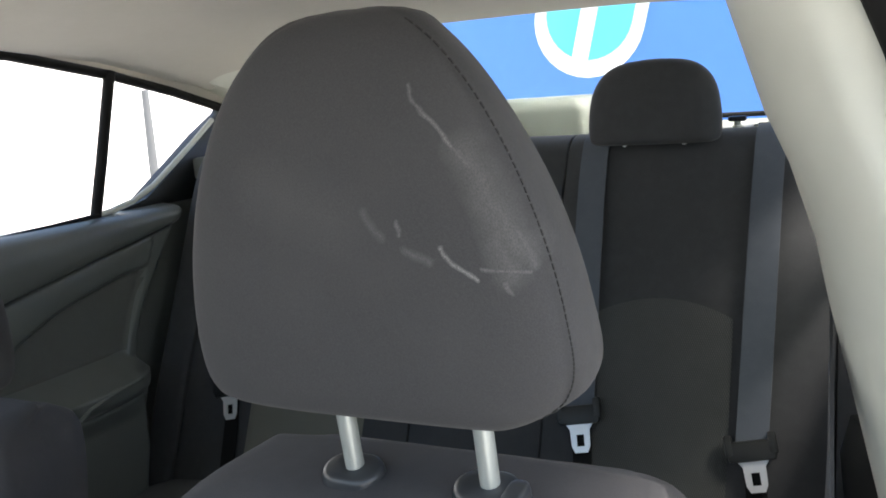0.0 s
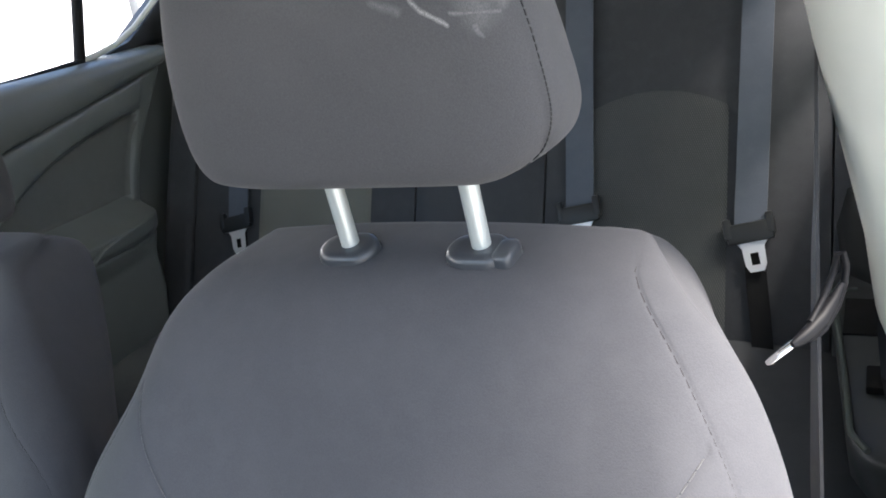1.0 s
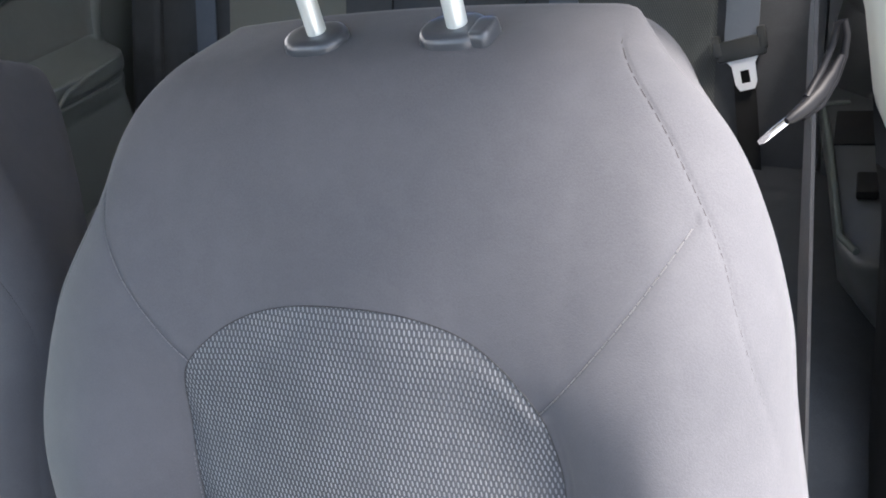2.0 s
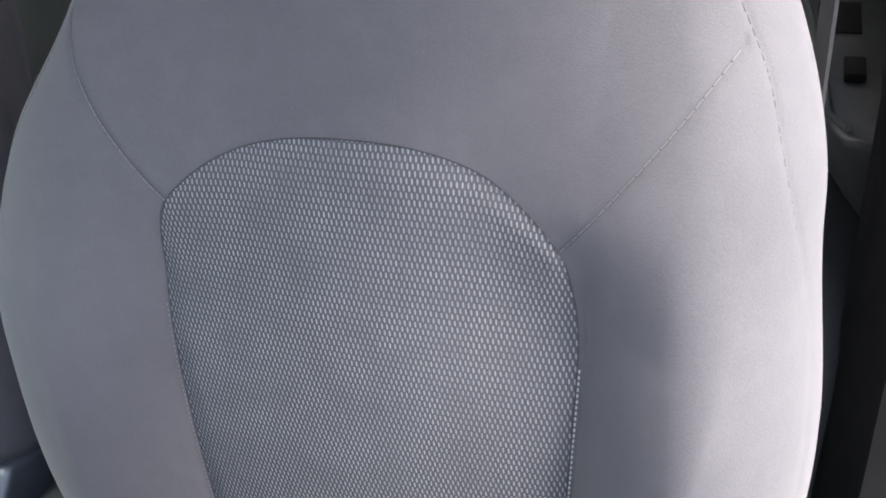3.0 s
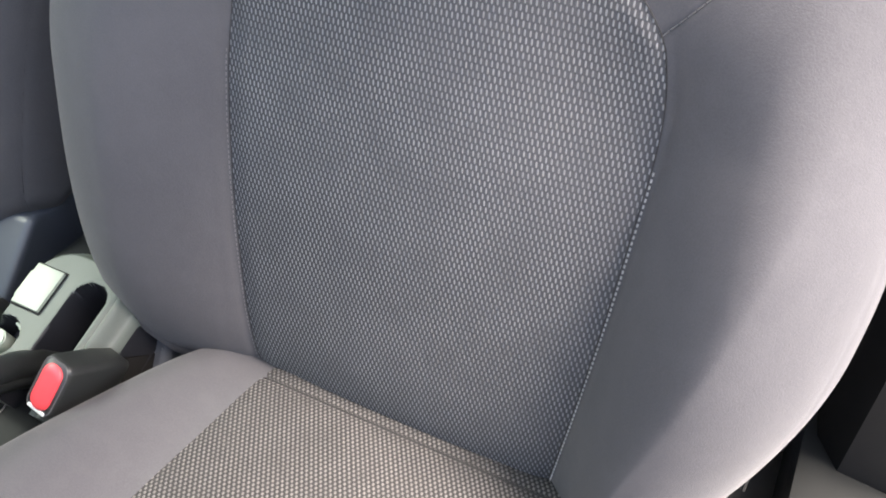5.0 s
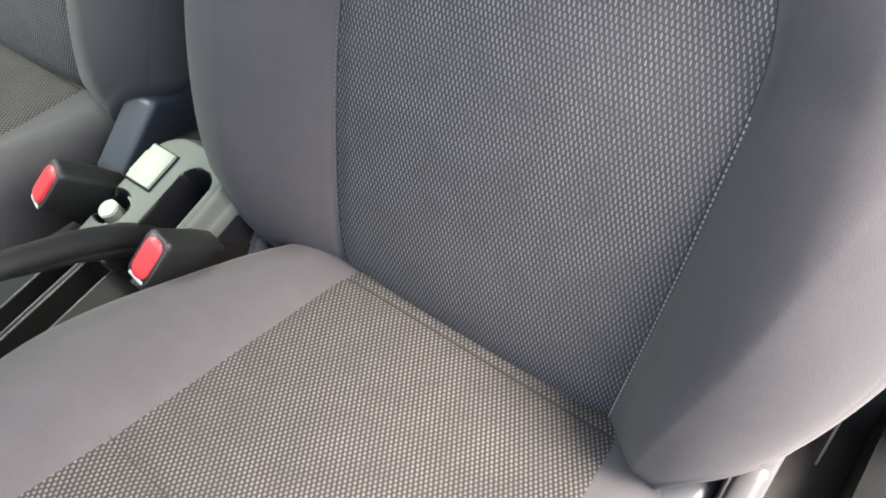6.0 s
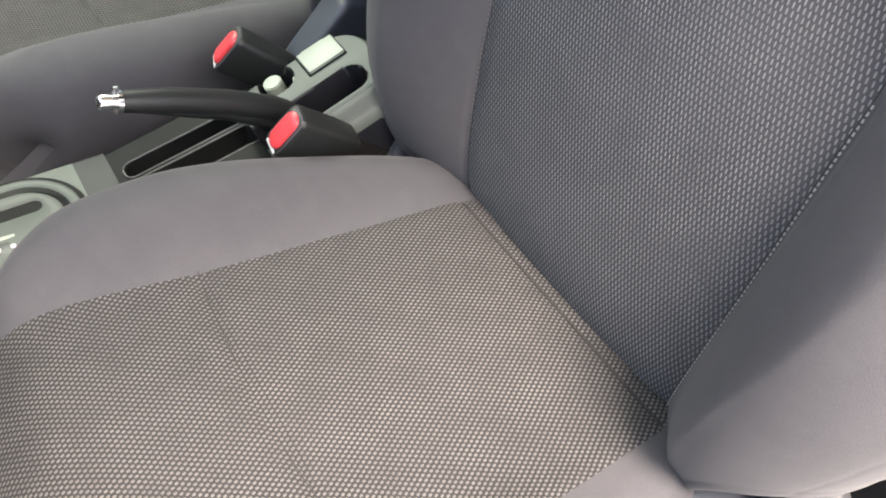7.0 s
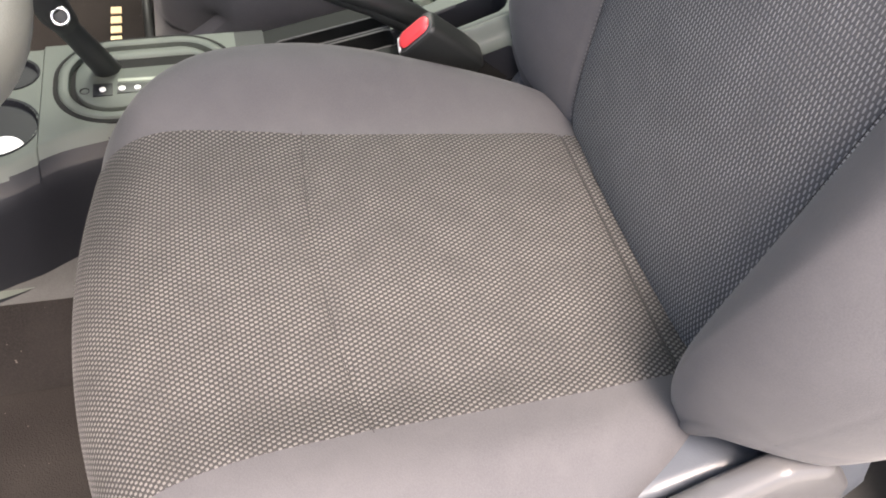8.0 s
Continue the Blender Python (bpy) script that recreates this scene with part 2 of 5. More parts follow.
def part(name, bm, material, parent=None, label="", smooth=40):
    me = bpy.data.meshes.new(name)
    bmesh.ops.recalc_face_normals(bm, faces=bm.faces[:])
    bm.to_mesh(me)
    bm.free()
    me.materials.append(material)
    if smooth:
        for p in me.polygons:
            p.use_smooth = True
        me.set_sharp_from_angle(angle=radians(smooth))
    return put(name, me, parent, label)


def thing(name, at, label, category, group="", kind=""):
    ob = new(name)
    ob.location = at
    ob.empty_display_size = 0.05
    return tagged(ob, label, category, group, kind)


def smoothstep(a, b, x):
    t = min(1.0, max(0.0, (x - a) / (b - a)))
    return t * t * (3 - 2 * t)


def curve(keys, v):
    """Catmull-Rom through (v, value...) rows."""
    n = len(keys)
    i = 0
    while i < n - 2 and v > keys[i + 1][0]:
        i += 1
    a, b = keys[i], keys[i + 1]
    t = (v - a[0]) / (b[0] - a[0])
    t = min(1.0, max(0.0, t))
    out = []
    for k in range(1, len(a)):
        m0 = (b[k] - keys[max(0, i - 1)][k]) / max(1e-6, b[0] - keys[max(0, i - 1)][0])
        m1 = (keys[min(n - 1, i + 2)][k] - a[k]) / max(1e-6, keys[min(n - 1, i + 2)][0] - a[0])
        h = b[0] - a[0]
        out.append((2 * t**3 - 3 * t * t + 1) * a[k] + (t**3 - 2 * t * t + t) * h * m0 + (-2 * t**3 + 3 * t * t) * b[k] + (t**3 - t * t) * h * m1)
    return out


def loft(rings, closed=True, caps=True):
    """Verts and faces through rings of equal count."""
    n, verts, faces = len(rings[0]), [], []
    for r in rings:
        verts += r
    for i in range(len(rings) - 1):
        for j in range(n if closed else n - 1):
            k = (j + 1) % n
            faces.append((i * n + j, i * n + k, (i + 1) * n + k, (i + 1) * n + j))
    if caps and closed:
        faces.append(tuple(range(n - 1, -1, -1)))
        faces.append(tuple((len(rings) - 1) * n + j for j in range(n)))
    return verts, faces


def lofted(name, rings, material, parent=None, label="", closed=True, caps=True, smooth=50):
    v, f = loft(rings, closed, caps)
    bm = bmesh.new()
    vs = [bm.verts.new(p) for p in v]
    for q in f:
        bm.faces.new([vs[i] for i in q])
    return part(name, bm, material, parent, label, smooth)


def tube(name, path, radius, material, parent=None, label="", n=12, flat=1.0):
    """A round bar along a path; radius may be a list."""
    path = [Vector(p) for p in path]
    rings, up = [], None
    for i, p in enumerate(path):
        d = (path[min(i + 1, len(path) - 1)] - path[max(i - 1, 0)]).normalized()
        if up is None:
            up = d.orthogonal().normalized()
        up = (up - d * up.dot(d)).normalized()
        side = d.cross(up)
        r = radius[i] if isinstance(radius, (list, tuple)) else radius
        rings.append([p + (up * math.cos(a) + side * math.sin(a) * flat) * r for a in (2 * math.pi * k / n for k in range(n))])
    return lofted(name, rings, material, parent, label)


def box(name, lo, hi, material, parent=None, label="", bevel=0.004, segs=2, m=None):
    bm = bmesh.new()
    bmesh.ops.create_cube(bm, size=1)
    for v in bm.verts:
        v.co = Vector([(lo[k] + hi[k]) / 2 + v.co[k] * (hi[k] - lo[k]) for k in range(3)])
    if bevel:
        bmesh.ops.bevel(bm, geom=bm.edges[:], offset=bevel, segments=segs, profile=0.6, affect="EDGES")
    if m is not None:
        bm.transform(m)
    return part(name, bm, material, parent, label)


def prism(name, outline, axis, lo, hi, material, parent=None, label="", bevel=0.0, m=None, segs=2):
    """A flat outline, given in the two other axes in order, drawn out along an axis."""
    bm = bmesh.new()

    def at(p, k):
        q = list(p)
        q.insert(axis, k)
        return q

    a = [bm.verts.new(at(p, lo)) for p in outline]
    b = [bm.verts.new(at(p, hi)) for p in outline]
    n = len(outline)
    bm.faces.new(a[::-1])
    bm.faces.new(b)
    for i in range(n):
        bm.faces.new((a[i], a[(i + 1) % n], b[(i + 1) % n], b[i]))
    bmesh.ops.recalc_face_normals(bm, faces=bm.faces[:])
    if bevel:
        bmesh.ops.bevel(bm, geom=bm.edges[:], offset=bevel, segments=segs, profile=0.6, affect="EDGES")
    if m is not None:
        bm.transform(m)
    return part(name, bm, material, parent, label)


def band(name, path, width, thick, material, parent=None, label="", side=(1, 0, 0)):
    """Webbing along a path, its width along side."""
    path = [Vector(p) for p in path]
    rings = []
    for i, p in enumerate(path):
        s = (side[i] if isinstance(side, list) else Vector(side))
        s = Vector(s).normalized()
        d = (path[min(i + 1, len(path) - 1)] - path[max(i - 1, 0)]).normalized()
        nrm = d.cross(s).normalized()
        w, t = s * width / 2, nrm * thick / 2
        rings.append([p - w - t, p + w - t, p + w + t, p - w + t])
    return lofted(name, rings, material, parent, label)


def rounded(w, h, r, n=6, cx=0.0, cy=0.0):
    out = []
    for sx, sy, a0 in ((1, 1, 0), (-1, 1, 90), (-1, -1, 180), (1, -1, 270)):
        for k in range(n + 1):
            a = radians(a0 + 90 * k / n)
            out.append((cx + sx * (w / 2 - r) + r * math.cos(a), cy + sy * (h / 2 - r) + r * math.sin(a)))
    return out


# ---- the front seats ----
# Backrest stations: v, front y z, back y z, half width, edge radius, bolster rise.
BACK = [
    (0.00, 0.054, 0.240, 0.140, 0.225, 0.225, 0.030, 0.000),
    (0.06, 0.028, 0.270, 0.150, 0.250, 0.256, 0.060, 0.014),
    (0.12, 0.016, 0.302, 0.160, 0.280, 0.276, 0.070, 0.038),
    (0.25, 0.020, 0.385, 0.175, 0.360, 0.296, 0.084, 0.062),
    (0.45, 0.041, 0.530, 0.205, 0.520, 0.301, 0.086, 0.062),
    (0.62, 0.073, 0.650, 0.240, 0.640, 0.287, 0.082, 0.040),
    (0.72, 0.094, 0.712, 0.270, 0.700, 0.282, 0.070, 0.028),
    (0.80, 0.120, 0.772, 0.298, 0.754, 0.268, 0.070, 0.011),
    (0.87, 0.152, 0.818, 0.314, 0.798, 0.246, 0.066, 0.000),
    (0.94, 0.194, 0.846, 0.322, 0.826, 0.213, 0.054, 0.000),
    (1.00, 0.262, 0.855, 0.306, 0.840, 0.175, 0.018, 0.000),
]
# v of a height on the front face
BACK_Z = [(r[2], r[0]) for r in BACK]


def back_v(z):
    return curve(BACK_Z, z)[0]


def insert_half(z):
    return curve([(0.22, 0.125), (0.30, 0.136), (0.42, 0.147), (0.53, 0.153), (0.60, 0.154), (0.65, 0.146), (0.75, 0.11)], z)[0]


def widen(p):
    """Shifts each side's edge by height to fit the outline in the camera's view."""
    return Vector((p.x + 0.003 * smoothstep(0.18, 0.28, p.x) * smoothstep(0.40, 0.52, p.z) * (1 - smoothstep(0.66, 0.76, p.z)) - (0.027 + 0.011 * math.exp(-(((p.z - 0.595) / 0.06) ** 2))) * smoothstep(0.16, 0.29, -p.x) * (1 - 1.7 * smoothstep(0.64, 0.78, p.z)) - 0.028 * smoothstep(0.14, 0.25, p.x) * (1 - smoothstep(0.29, 0.47, p.z)), p.y, p.z))


CREST = [(0.22, 0.184), (0.30, 0.188), (0.42, 0.207), (0.55, 0.235), (0.66, 0.248), (0.80, 0.246)]


def bolster(ax, start, crest):
    """The bolster's swell: steep out of the panel's seam, easing to its crest."""
    u = min(1.0, max(0.0, (ax - start) / (crest - start)))
    return (1 - (1 - u) ** 1.4) * smoothstep(0.0, 0.12, u)


def back_front(x, v):
    """A point of the backrest's front skin and the forward direction there."""
    # the bolsters end above the hinge, rounded underneath
    low = 0.215 * smoothstep(0.13, 0.285, abs(x))
    under = max(0.0, low - v) / 0.215
    v = max(v, low)
    fy, fz, by, bz, w, r, rise = curve(BACK, v)
    a = curve(BACK, max(0, v - 0.02))
    b = curve(BACK, min(1, v + 0.02))
    d = Vector((0, b[0] - a[0], b[1] - a[1])).normalized()
    n = Vector((0, -d.z, d.y))
    ax = min(abs(x), w)
    h = insert_half(fz)
    k = smoothstep(0.59, 0.68, fz)
    rise *= 1.0 if x > 0 else 0.8
    off = rise * ((1 - k) * bolster(ax, h, curve(CREST, fz)[0] if x > 0 else 0.226) + k * smoothstep(0.075, 0.225, ax))
    e = max(0.0, (ax - (w - r)) / r)
    soft = 1 - 0.55 * smoothstep(0.70, 0.90, v)
    off -= (r * (1 - (0.3 if x > 0 else 0.5) * smoothstep(0.0, 0.03, rise)) + rise) * soft * (1 - math.sqrt(max(0.0, 1 - e * e)))
    off += 0.006 * (1 - (x / 0.16) ** 2) if abs(x) < 0.16 else 0.0
    p = Vector((x, fy, fz)) + n * off
    turn = min(1.0, under * 1.6) * math.pi / 2
    p += Vector((0, 0.045 * (1 - math.cos(turn)) + 0.05 * max(0.0, under - 0.6), -0.036 * math.sin(turn)))
    return widen(p), n


def back_at(x, z):
    """The skin at a true height."""
    base = z
    for _ in range(6):
        p, n = back_front(x, back_v(base))
        base += z - p.z
    return p, n


def seam_dip(x, z):
    """The grooves of the backrest's seams, as a depth."""
    ax = abs(x)
    d, deep = 1.0, 0.0022
    # the diagonal seam from the insert's corner to the bolster
    p, q = Vector((0.140, 0.650)), Vector((0.234, 0.767))
    t = (Vector((ax, z)) - p).dot(q - p) / (q - p).length_squared
    if -0.05 < t < 1.02:
        d = min(d, (Vector((ax, z)) - p - (q - p) * t).length)
    # the long seam along the bolster's outer edge
    if x > 0 or z < 0.76:
        if abs(ax - outer_seam(z)) < d:
            d, deep = abs(ax - outer_seam(z)), 0.0010
    return deep * math.exp(-((d / 0.0013) ** 2)) * (1 - smoothstep(0.845, 0.858, z))


def outer_seam(z):
    return curve([(0.22, 0.215), (0.30, 0.256), (0.40, 0.277), (0.53, 0.290), (0.606, 0.285), (0.647, 0.276), (0.725, 0.257), (0.757, 0.246), (0.802, 0.218), (0.835, 0.188), (0.852, 0.17), (0.90, 0.12)], z)[0]


def make_backrest(parent):
    rings, nf = [], 280
    for i in range(231):
        v = i / 230
        fy, fz, by, bz, w, r, rise = curve(BACK, v)
        ring = []
        for j in range(nf + 1):
            s = -1 + 2 * j / nf
            x = w * math.sin(s * math.pi / 2) if abs(s) > 0.999 else w * (0.75 * s + 0.25 * math.sin(s * math.pi / 2))
            p, n = back_front(x, v)
            ring.append(p - n * seam_dip(x, p.z))
        # back face, from the right edge round to the left
        edge = ring[-1]
        for j in range(1, 30):
            s = 1 - 2 * j / 30
            x = w * s
            q = j / 30
            side = min(q, 1 - q) * 2
            # side wall straight back for a third of the way, then across the back
            g = smoothstep(0.0, 0.55, side)
            if side < 0.5:
                x = w * (1 - 0.20 * smoothstep(0.0, 0.5, side))
            else:
                x = w * 0.80 * (1 - (side - 0.5) / 0.5)
            x = math.copysign(x, s)
            ring.append(widen(Vector((x, edge.y + (by - edge.y) * g, edge.z + (bz - edge.z) * g))))
        rings.append(ring)
    v, f = loft(rings)
    me = mesh_of("backrest", v, f, M_CLOTH, smooth=70)
    ob = put("backrest", me, parent, "charcoal cloth backrest with side bolsters")
    # the knit panel, let in with a sunken edge
    verts, uvs, faces, nx, nz = [], [], [], 60, 90
    for i in range(nz + 1):
        for j in range(nx + 1):
            s, t = -1 + 2 * j / nx, i / nz
            zt = 0.645 + 0.058 * (1 - abs(s) ** 2.4) ** 0.75
            z = 0.262 + t * (zt - 0.262)
            zz = 0.262 + t * (0.650 - 0.262)
            x = s * (insert_half(zz) + 0.001) - 0.001
            p, n = back_at(x, z)
            edge = min(1 - abs(s), (1 - t) * 2.2)
            lift = 0.0022 * smoothstep(0.0, 0.10, edge) + 0.0002
            verts.append(p + n * lift)
            uvs.append((x, z))
    for i in range(nz):
        for j in range(nx):
            a = i * (nx + 1) + j
            faces.append((a, a + 1, a + nx + 2, a + nx + 1))
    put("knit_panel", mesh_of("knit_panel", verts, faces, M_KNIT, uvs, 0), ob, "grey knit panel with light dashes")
    border = [verts[i * (nx + 1)] for i in range(nz + 1)] + [verts[nz * (nx + 1) + j] for j in range(1, nx + 1)] + [verts[i * (nx + 1) + nx] for i in range(nz - 1, -1, -1)]
    # A dark tube paints the shade along the panel's sunken border.
    tube("seam", border, 0.00045, M_THREAD, ob, "dark line for the shade in the knit panel's border", 6)
    for j in (0, nx):
        pts = []
        for k in range(70):
            a = verts[(4 + k) * (nx + 1) + j]
            p, n = back_at(a.x + (0.0016 if j else -0.0016), a.z)
            pts.append((p + n * 0.0006, n))
        stitches("stitching", pts, M_STITCH if j else M_SEAM, ob, 0.0007 if j else 0.0005, 0.5)
    stitches("stitching", [outer_point(z, side) for z in [0.335 + k * 0.0055 for k in range(95)] for side in (1,)], M_THREAD, ob, 0.00045, 0.7)
    stitches("stitching", [outer_point(z, side) for z in [0.335 + k * 0.0055 for k in range(76)] for side in (-1,)], M_THREAD, ob, 0.0005, 0.86)
    for side in (1, -1):
        pts = []
        for k in range(24):
            q = Vector((0.142, 0.652)).lerp(Vector((0.233, 0.766)), k / 23)
            p, n = back_at(side * q.x, q.y)
            pts.append((p - n * 0.0008, n))
        stitches("stitching", pts, M_SEAM, ob, 0.0005, 0.85)
    return ob


def outer_point(z, side):
    p, n = back_at(side * outer_seam(z), z)
    n = (n + Vector((side * 1.2, 0, 0))).normalized()
    return p - n * 0.0010, n


def stitches(name, pts, material, parent, r=0.0005, fill=0.62):
    """Short thread stitches along points with normals."""
    verts, faces = [], []
    for (a, n), (b, _) in zip(pts[:-1], pts[1:]):
        d = (b - a) * fill
        s = d.cross(n).normalized() * r
        up = n.normalized() * r
        k = len(verts)
        for q in (a, a + d):
            verts += [q + s, q + up * 1.3, q - s, q - up]
        for j in range(4):
            faces.append((k + j, k + (j + 1) % 4, k + 4 + (j + 1) % 4, k + 4 + j))
        faces += [(k + 3, k + 2, k + 1, k), (k + 4, k + 5, k + 6, k + 7)]
    return put(name, mesh_of(name, verts, faces, material, smooth=0), parent)


# Cushion stations along y: v, y, top z, half width, bolster rise, edge radius
CUSH = [
    (0.00, 0.055, 0.268, 0.195, 0.002, 0.045),
    (0.10, 0.008, 0.292, 0.208, 0.005, 0.050),
    (0.30, -0.090, 0.297, 0.240, 0.014, 0.060),
    (0.55, -0.215, 0.301, 0.270, 0.020, 0.065),
    (0.72, -0.310, 0.306, 0.266, 0.016, 0.065),
    (0.83, -0.370, 0.303, 0.255, 0.008, 0.065),
    (0.90, -0.408, 0.285, 0.238, 0.002, 0.060),
    (0.95, -0.426, 0.255, 0.222, 0.000, 0.050),
    (1.00, -0.428, 0.210, 0.212, 0.000, 0.045),
]
CUSH_Y = [(-r[1], r[0]) for r in CUSH[:-1]]


def cush_v(y):
    return curve(CUSH_Y, -y)[0]


def cush_half(y):
    return curve([(-0.05, 0.136), (0.0, 0.140), (0.12, 0.150), (0.245, 0.158), (0.37, 0.169), (0.44, 0.173)], -y)[0]


def cush_top(x, v):
    y, z, w, rise, r = curve(CUSH, v)
    a, b = curve(CUSH, max(0, v - 0.02)), curve(CUSH, min(1, v + 0.02))
    d = Vector((0, b[0] - a[0], b[1] - a[1])).normalized()
    n = Vector((0, d.z, -d.y))
    ax = min(abs(x), w)
    if x < 0:
        # the console side is raised to fit its outline in the camera's view
        rise += curve([(0.0, 0.0), (0.1, 0.003), (0.3, 0.012), (0.55, 0.019), (0.72, 0.020), (0.83, 0.017), (0.90, 0.010), (1.0, 0.0)], v)[0]
    off = rise * smoothstep(0.125, 0.205, ax)
    e = max(0.0, (ax - (w - r)) / r)
    off -= (r + rise * 0.5) * (1 - math.sqrt(max(0.0, 1 - e * e)))
    bulge = (-0.009 + 0.75 * x * x) * smoothstep(0.68, 0.93, v)
    return Vector((x, y + bulge, z)) + n * off, n


def cross_seam(x):
    return -0.242 - 0.008 * (1 - (x / 0.14) ** 2)


def make_cushion(parent):
    rings, nf = [], 110
    for i in range(111):
        v = i / 110
        y, z, w, rise, r = curve(CUSH, v)
        ring = []
        for j in range(nf + 1):
            s = -1 + 2 * j / nf
            x = w * (0.75 * s + 0.25 * math.sin(s * math.pi / 2))
            p, n = cush_top(x, v)
            ring.append(p)
        low = min(0.185, ring[-1].z - 0.02)
        for j in range(0, 13):
            s = 1 - 2 * j / 12
            ring.append(Vector((w * s * 0.97, y, low)))
        rings.append(ring)
    v, f = loft(rings)
    ob = put("cushion", mesh_of("cushion", v, f, M_CLOTH, smooth=70), parent, "charcoal cloth seat cushion")
    nx, ny = 60, 130
    verts, uvs, faces = [], [], []
    arc, last = 0.0, None
    for i in range(ny + 1):
        v = 0.03 + 0.95 * i / ny
        c, _ = cush_top(0, v)
        arc += (c - last).length if last else 0.0
        last = c
        for j in range(nx + 1):
            s = -1 + 2 * j / nx
            x = s * cush_half(c.y) + 0.016
            p, n = cush_top(x, v)
            edge = min(1 - abs(s), 1.0)
            lift = 0.0022 * smoothstep(0.0, 0.10, edge) - 0.0012 * (1 - smoothstep(0, 0.03, edge))
            lift = max(min(lift, 0.0002), lift - 0.0034 * math.exp(-(((c.y - cross_seam(x)) / 0.0042) ** 2)))
            lift -= 0.0018 * math.exp(-(((c.y + 0.003) / 0.0026) ** 2))
            verts.append(p + n * lift)
            uvs.append((x, arc))
    for i in range(ny):
        for j in range(nx):
            a = i * (nx + 1) + j
            faces.append((a, a + nx + 1, a + nx + 2, a + 1))
    put("knit_panel", mesh_of("knit_panel", verts, faces, M_KNIT_SHADED, uvs, 0), ob, "grey knit panel with light dashes")
    across = []
    for j in range(41):
        x = 0.016 + (-1 + j / 20) * 0.156
        p, n = cush_top(x, cush_v(cross_seam(x)))
        across.append(p + n * 0.0001)
    tube("seam", across, 0.0004, M_THREAD, ob, "dark seam across the knit panel", 6)
    row = min(range(ny + 1), key=lambda i: abs(verts[i * (nx + 1) + nx // 2].y + 0.003))
    tube("seam", [verts[row * (nx + 1) + j] for j in range(nx + 1)], 0.0012, M_THREAD, ob, "dark seam across the back of the cushion", 6)
    # Side seams: dark thread, thicker at the rear to paint the bolster's shade.
    for edge in (0, nx):
        tube("seam", [verts[i * (nx + 1) + edge] for i in range(ny + 1)], [0.0011 - 0.0006 * smoothstep(0.35, 0.65, i / ny) for i in range(ny + 1)], M_THREAD, ob, "dark seam beside the knit panel, thickened behind for shade", 6)
    return ob


# Headrest stations: v, front y, back y, z, half width at the front, half width at the back
HEAD = [
    (0.00, 0.170, 0.215, 0.922, 0.104, 0.085),
    (0.04, 0.155, 0.235, 0.925, 0.142, 0.120),
    (0.10, 0.142, 0.245, 0.935, 0.159, 0.135),
    (0.22, 0.133, 0.252, 0.965, 0.166, 0.137),
    (0.40, 0.126, 0.255, 1.020, 0.162, 0.126),
    (0.58, 0.123, 0.253, 1.075, 0.148, 0.107),
    (0.74, 0.125, 0.246, 1.122, 0.128, 0.083),
    (0.86, 0.132, 0.236, 1.160, 0.103, 0.060),
    (0.94, 0.144, 0.223, 1.185, 0.076, 0.042),
    (0.98, 0.158, 0.210, 1.197, 0.050, 0.034),
    (1.00, 0.175, 0.195, 1.201, 0.022, 0.014),
]


def head_ring(v, n=96):
    fy, by, z, wf, wb = curve(HEAD, v)
    cy, hy = (fy + by) / 2, (by - fy) / 2
    ring = []
    for k in range(n):
        a = 2 * math.pi * k / n
        c, s = math.cos(a), math.sin(a)
        w = wf + (wb - wf) * (0.5 + 0.5 * s)
        ex = 2 / 4.2
        x = w * math.copysign(abs(c) ** ex, c)
        y = cy + hy * math.copysign(abs(s) ** (2 / 2.6), s)
        ring.append(Vector((x, y, z)))
    return ring


def make_headrest(parent):
    rings = []
    for i in range(81):
        t = i / 80
        v = t
        ring = head_ring(v)
        fy, by, z, wf, wb = curve(HEAD, v)
        for p in ring:
            for side in (1, -1):
                if p.y < (fy + by) / 2:
                    d = abs(p.x - side * (wf - 0.020))
                    p.y += 0.0022 * math.exp(-((d / 0.004) ** 2))
            # the door side's lower corner is cut away
            p.z += 0.024 * smoothstep(0.085, 0.165, p.x) * (1 - smoothstep(0.925, 1.01, p.z))
        rings.append(ring)
    v, f = loft(rings)
    ob = put("headrest", mesh_of("headrest", v, f, M_HEAD, smooth=70), parent, "charcoal cloth headrest with pale scuff marks")
    for side in (1,):
        pts = []
        for i in range(56):
            v = 0.03 + 0.93 * i / 55
            fy, by, z, wf, wb = curve(HEAD, v)
            x = wf - 0.020
            c = (x / wf)
            # the front face of the section at that width
            a = math.acos(c ** 2.1)
            y = (fy + by) / 2 - (by - fy) / 2 * math.sin(a) ** (2 / 2.6)
            pts.append((Vector((side * x, y + 0.0021, z + 0.024 * smoothstep(0.085, 0.165, x) * (1 - smoothstep(0.925, 1.01, z)))), Vector((side * 0.5, -1, 0)).normalized()))
        stitches("stitching", pts, M_THREAD, ob, 0.0006, 0.75)
    for x in (-0.053, 0.061):
        tube("rod", [(x, 0.216, 0.80), (x, 0.207, 0.86), (x, 0.197, 0.93), (x, 0.193, 0.96)], 0.0075, M_ROD, ob, "dull zinc headrest rod", 20)
    return ob


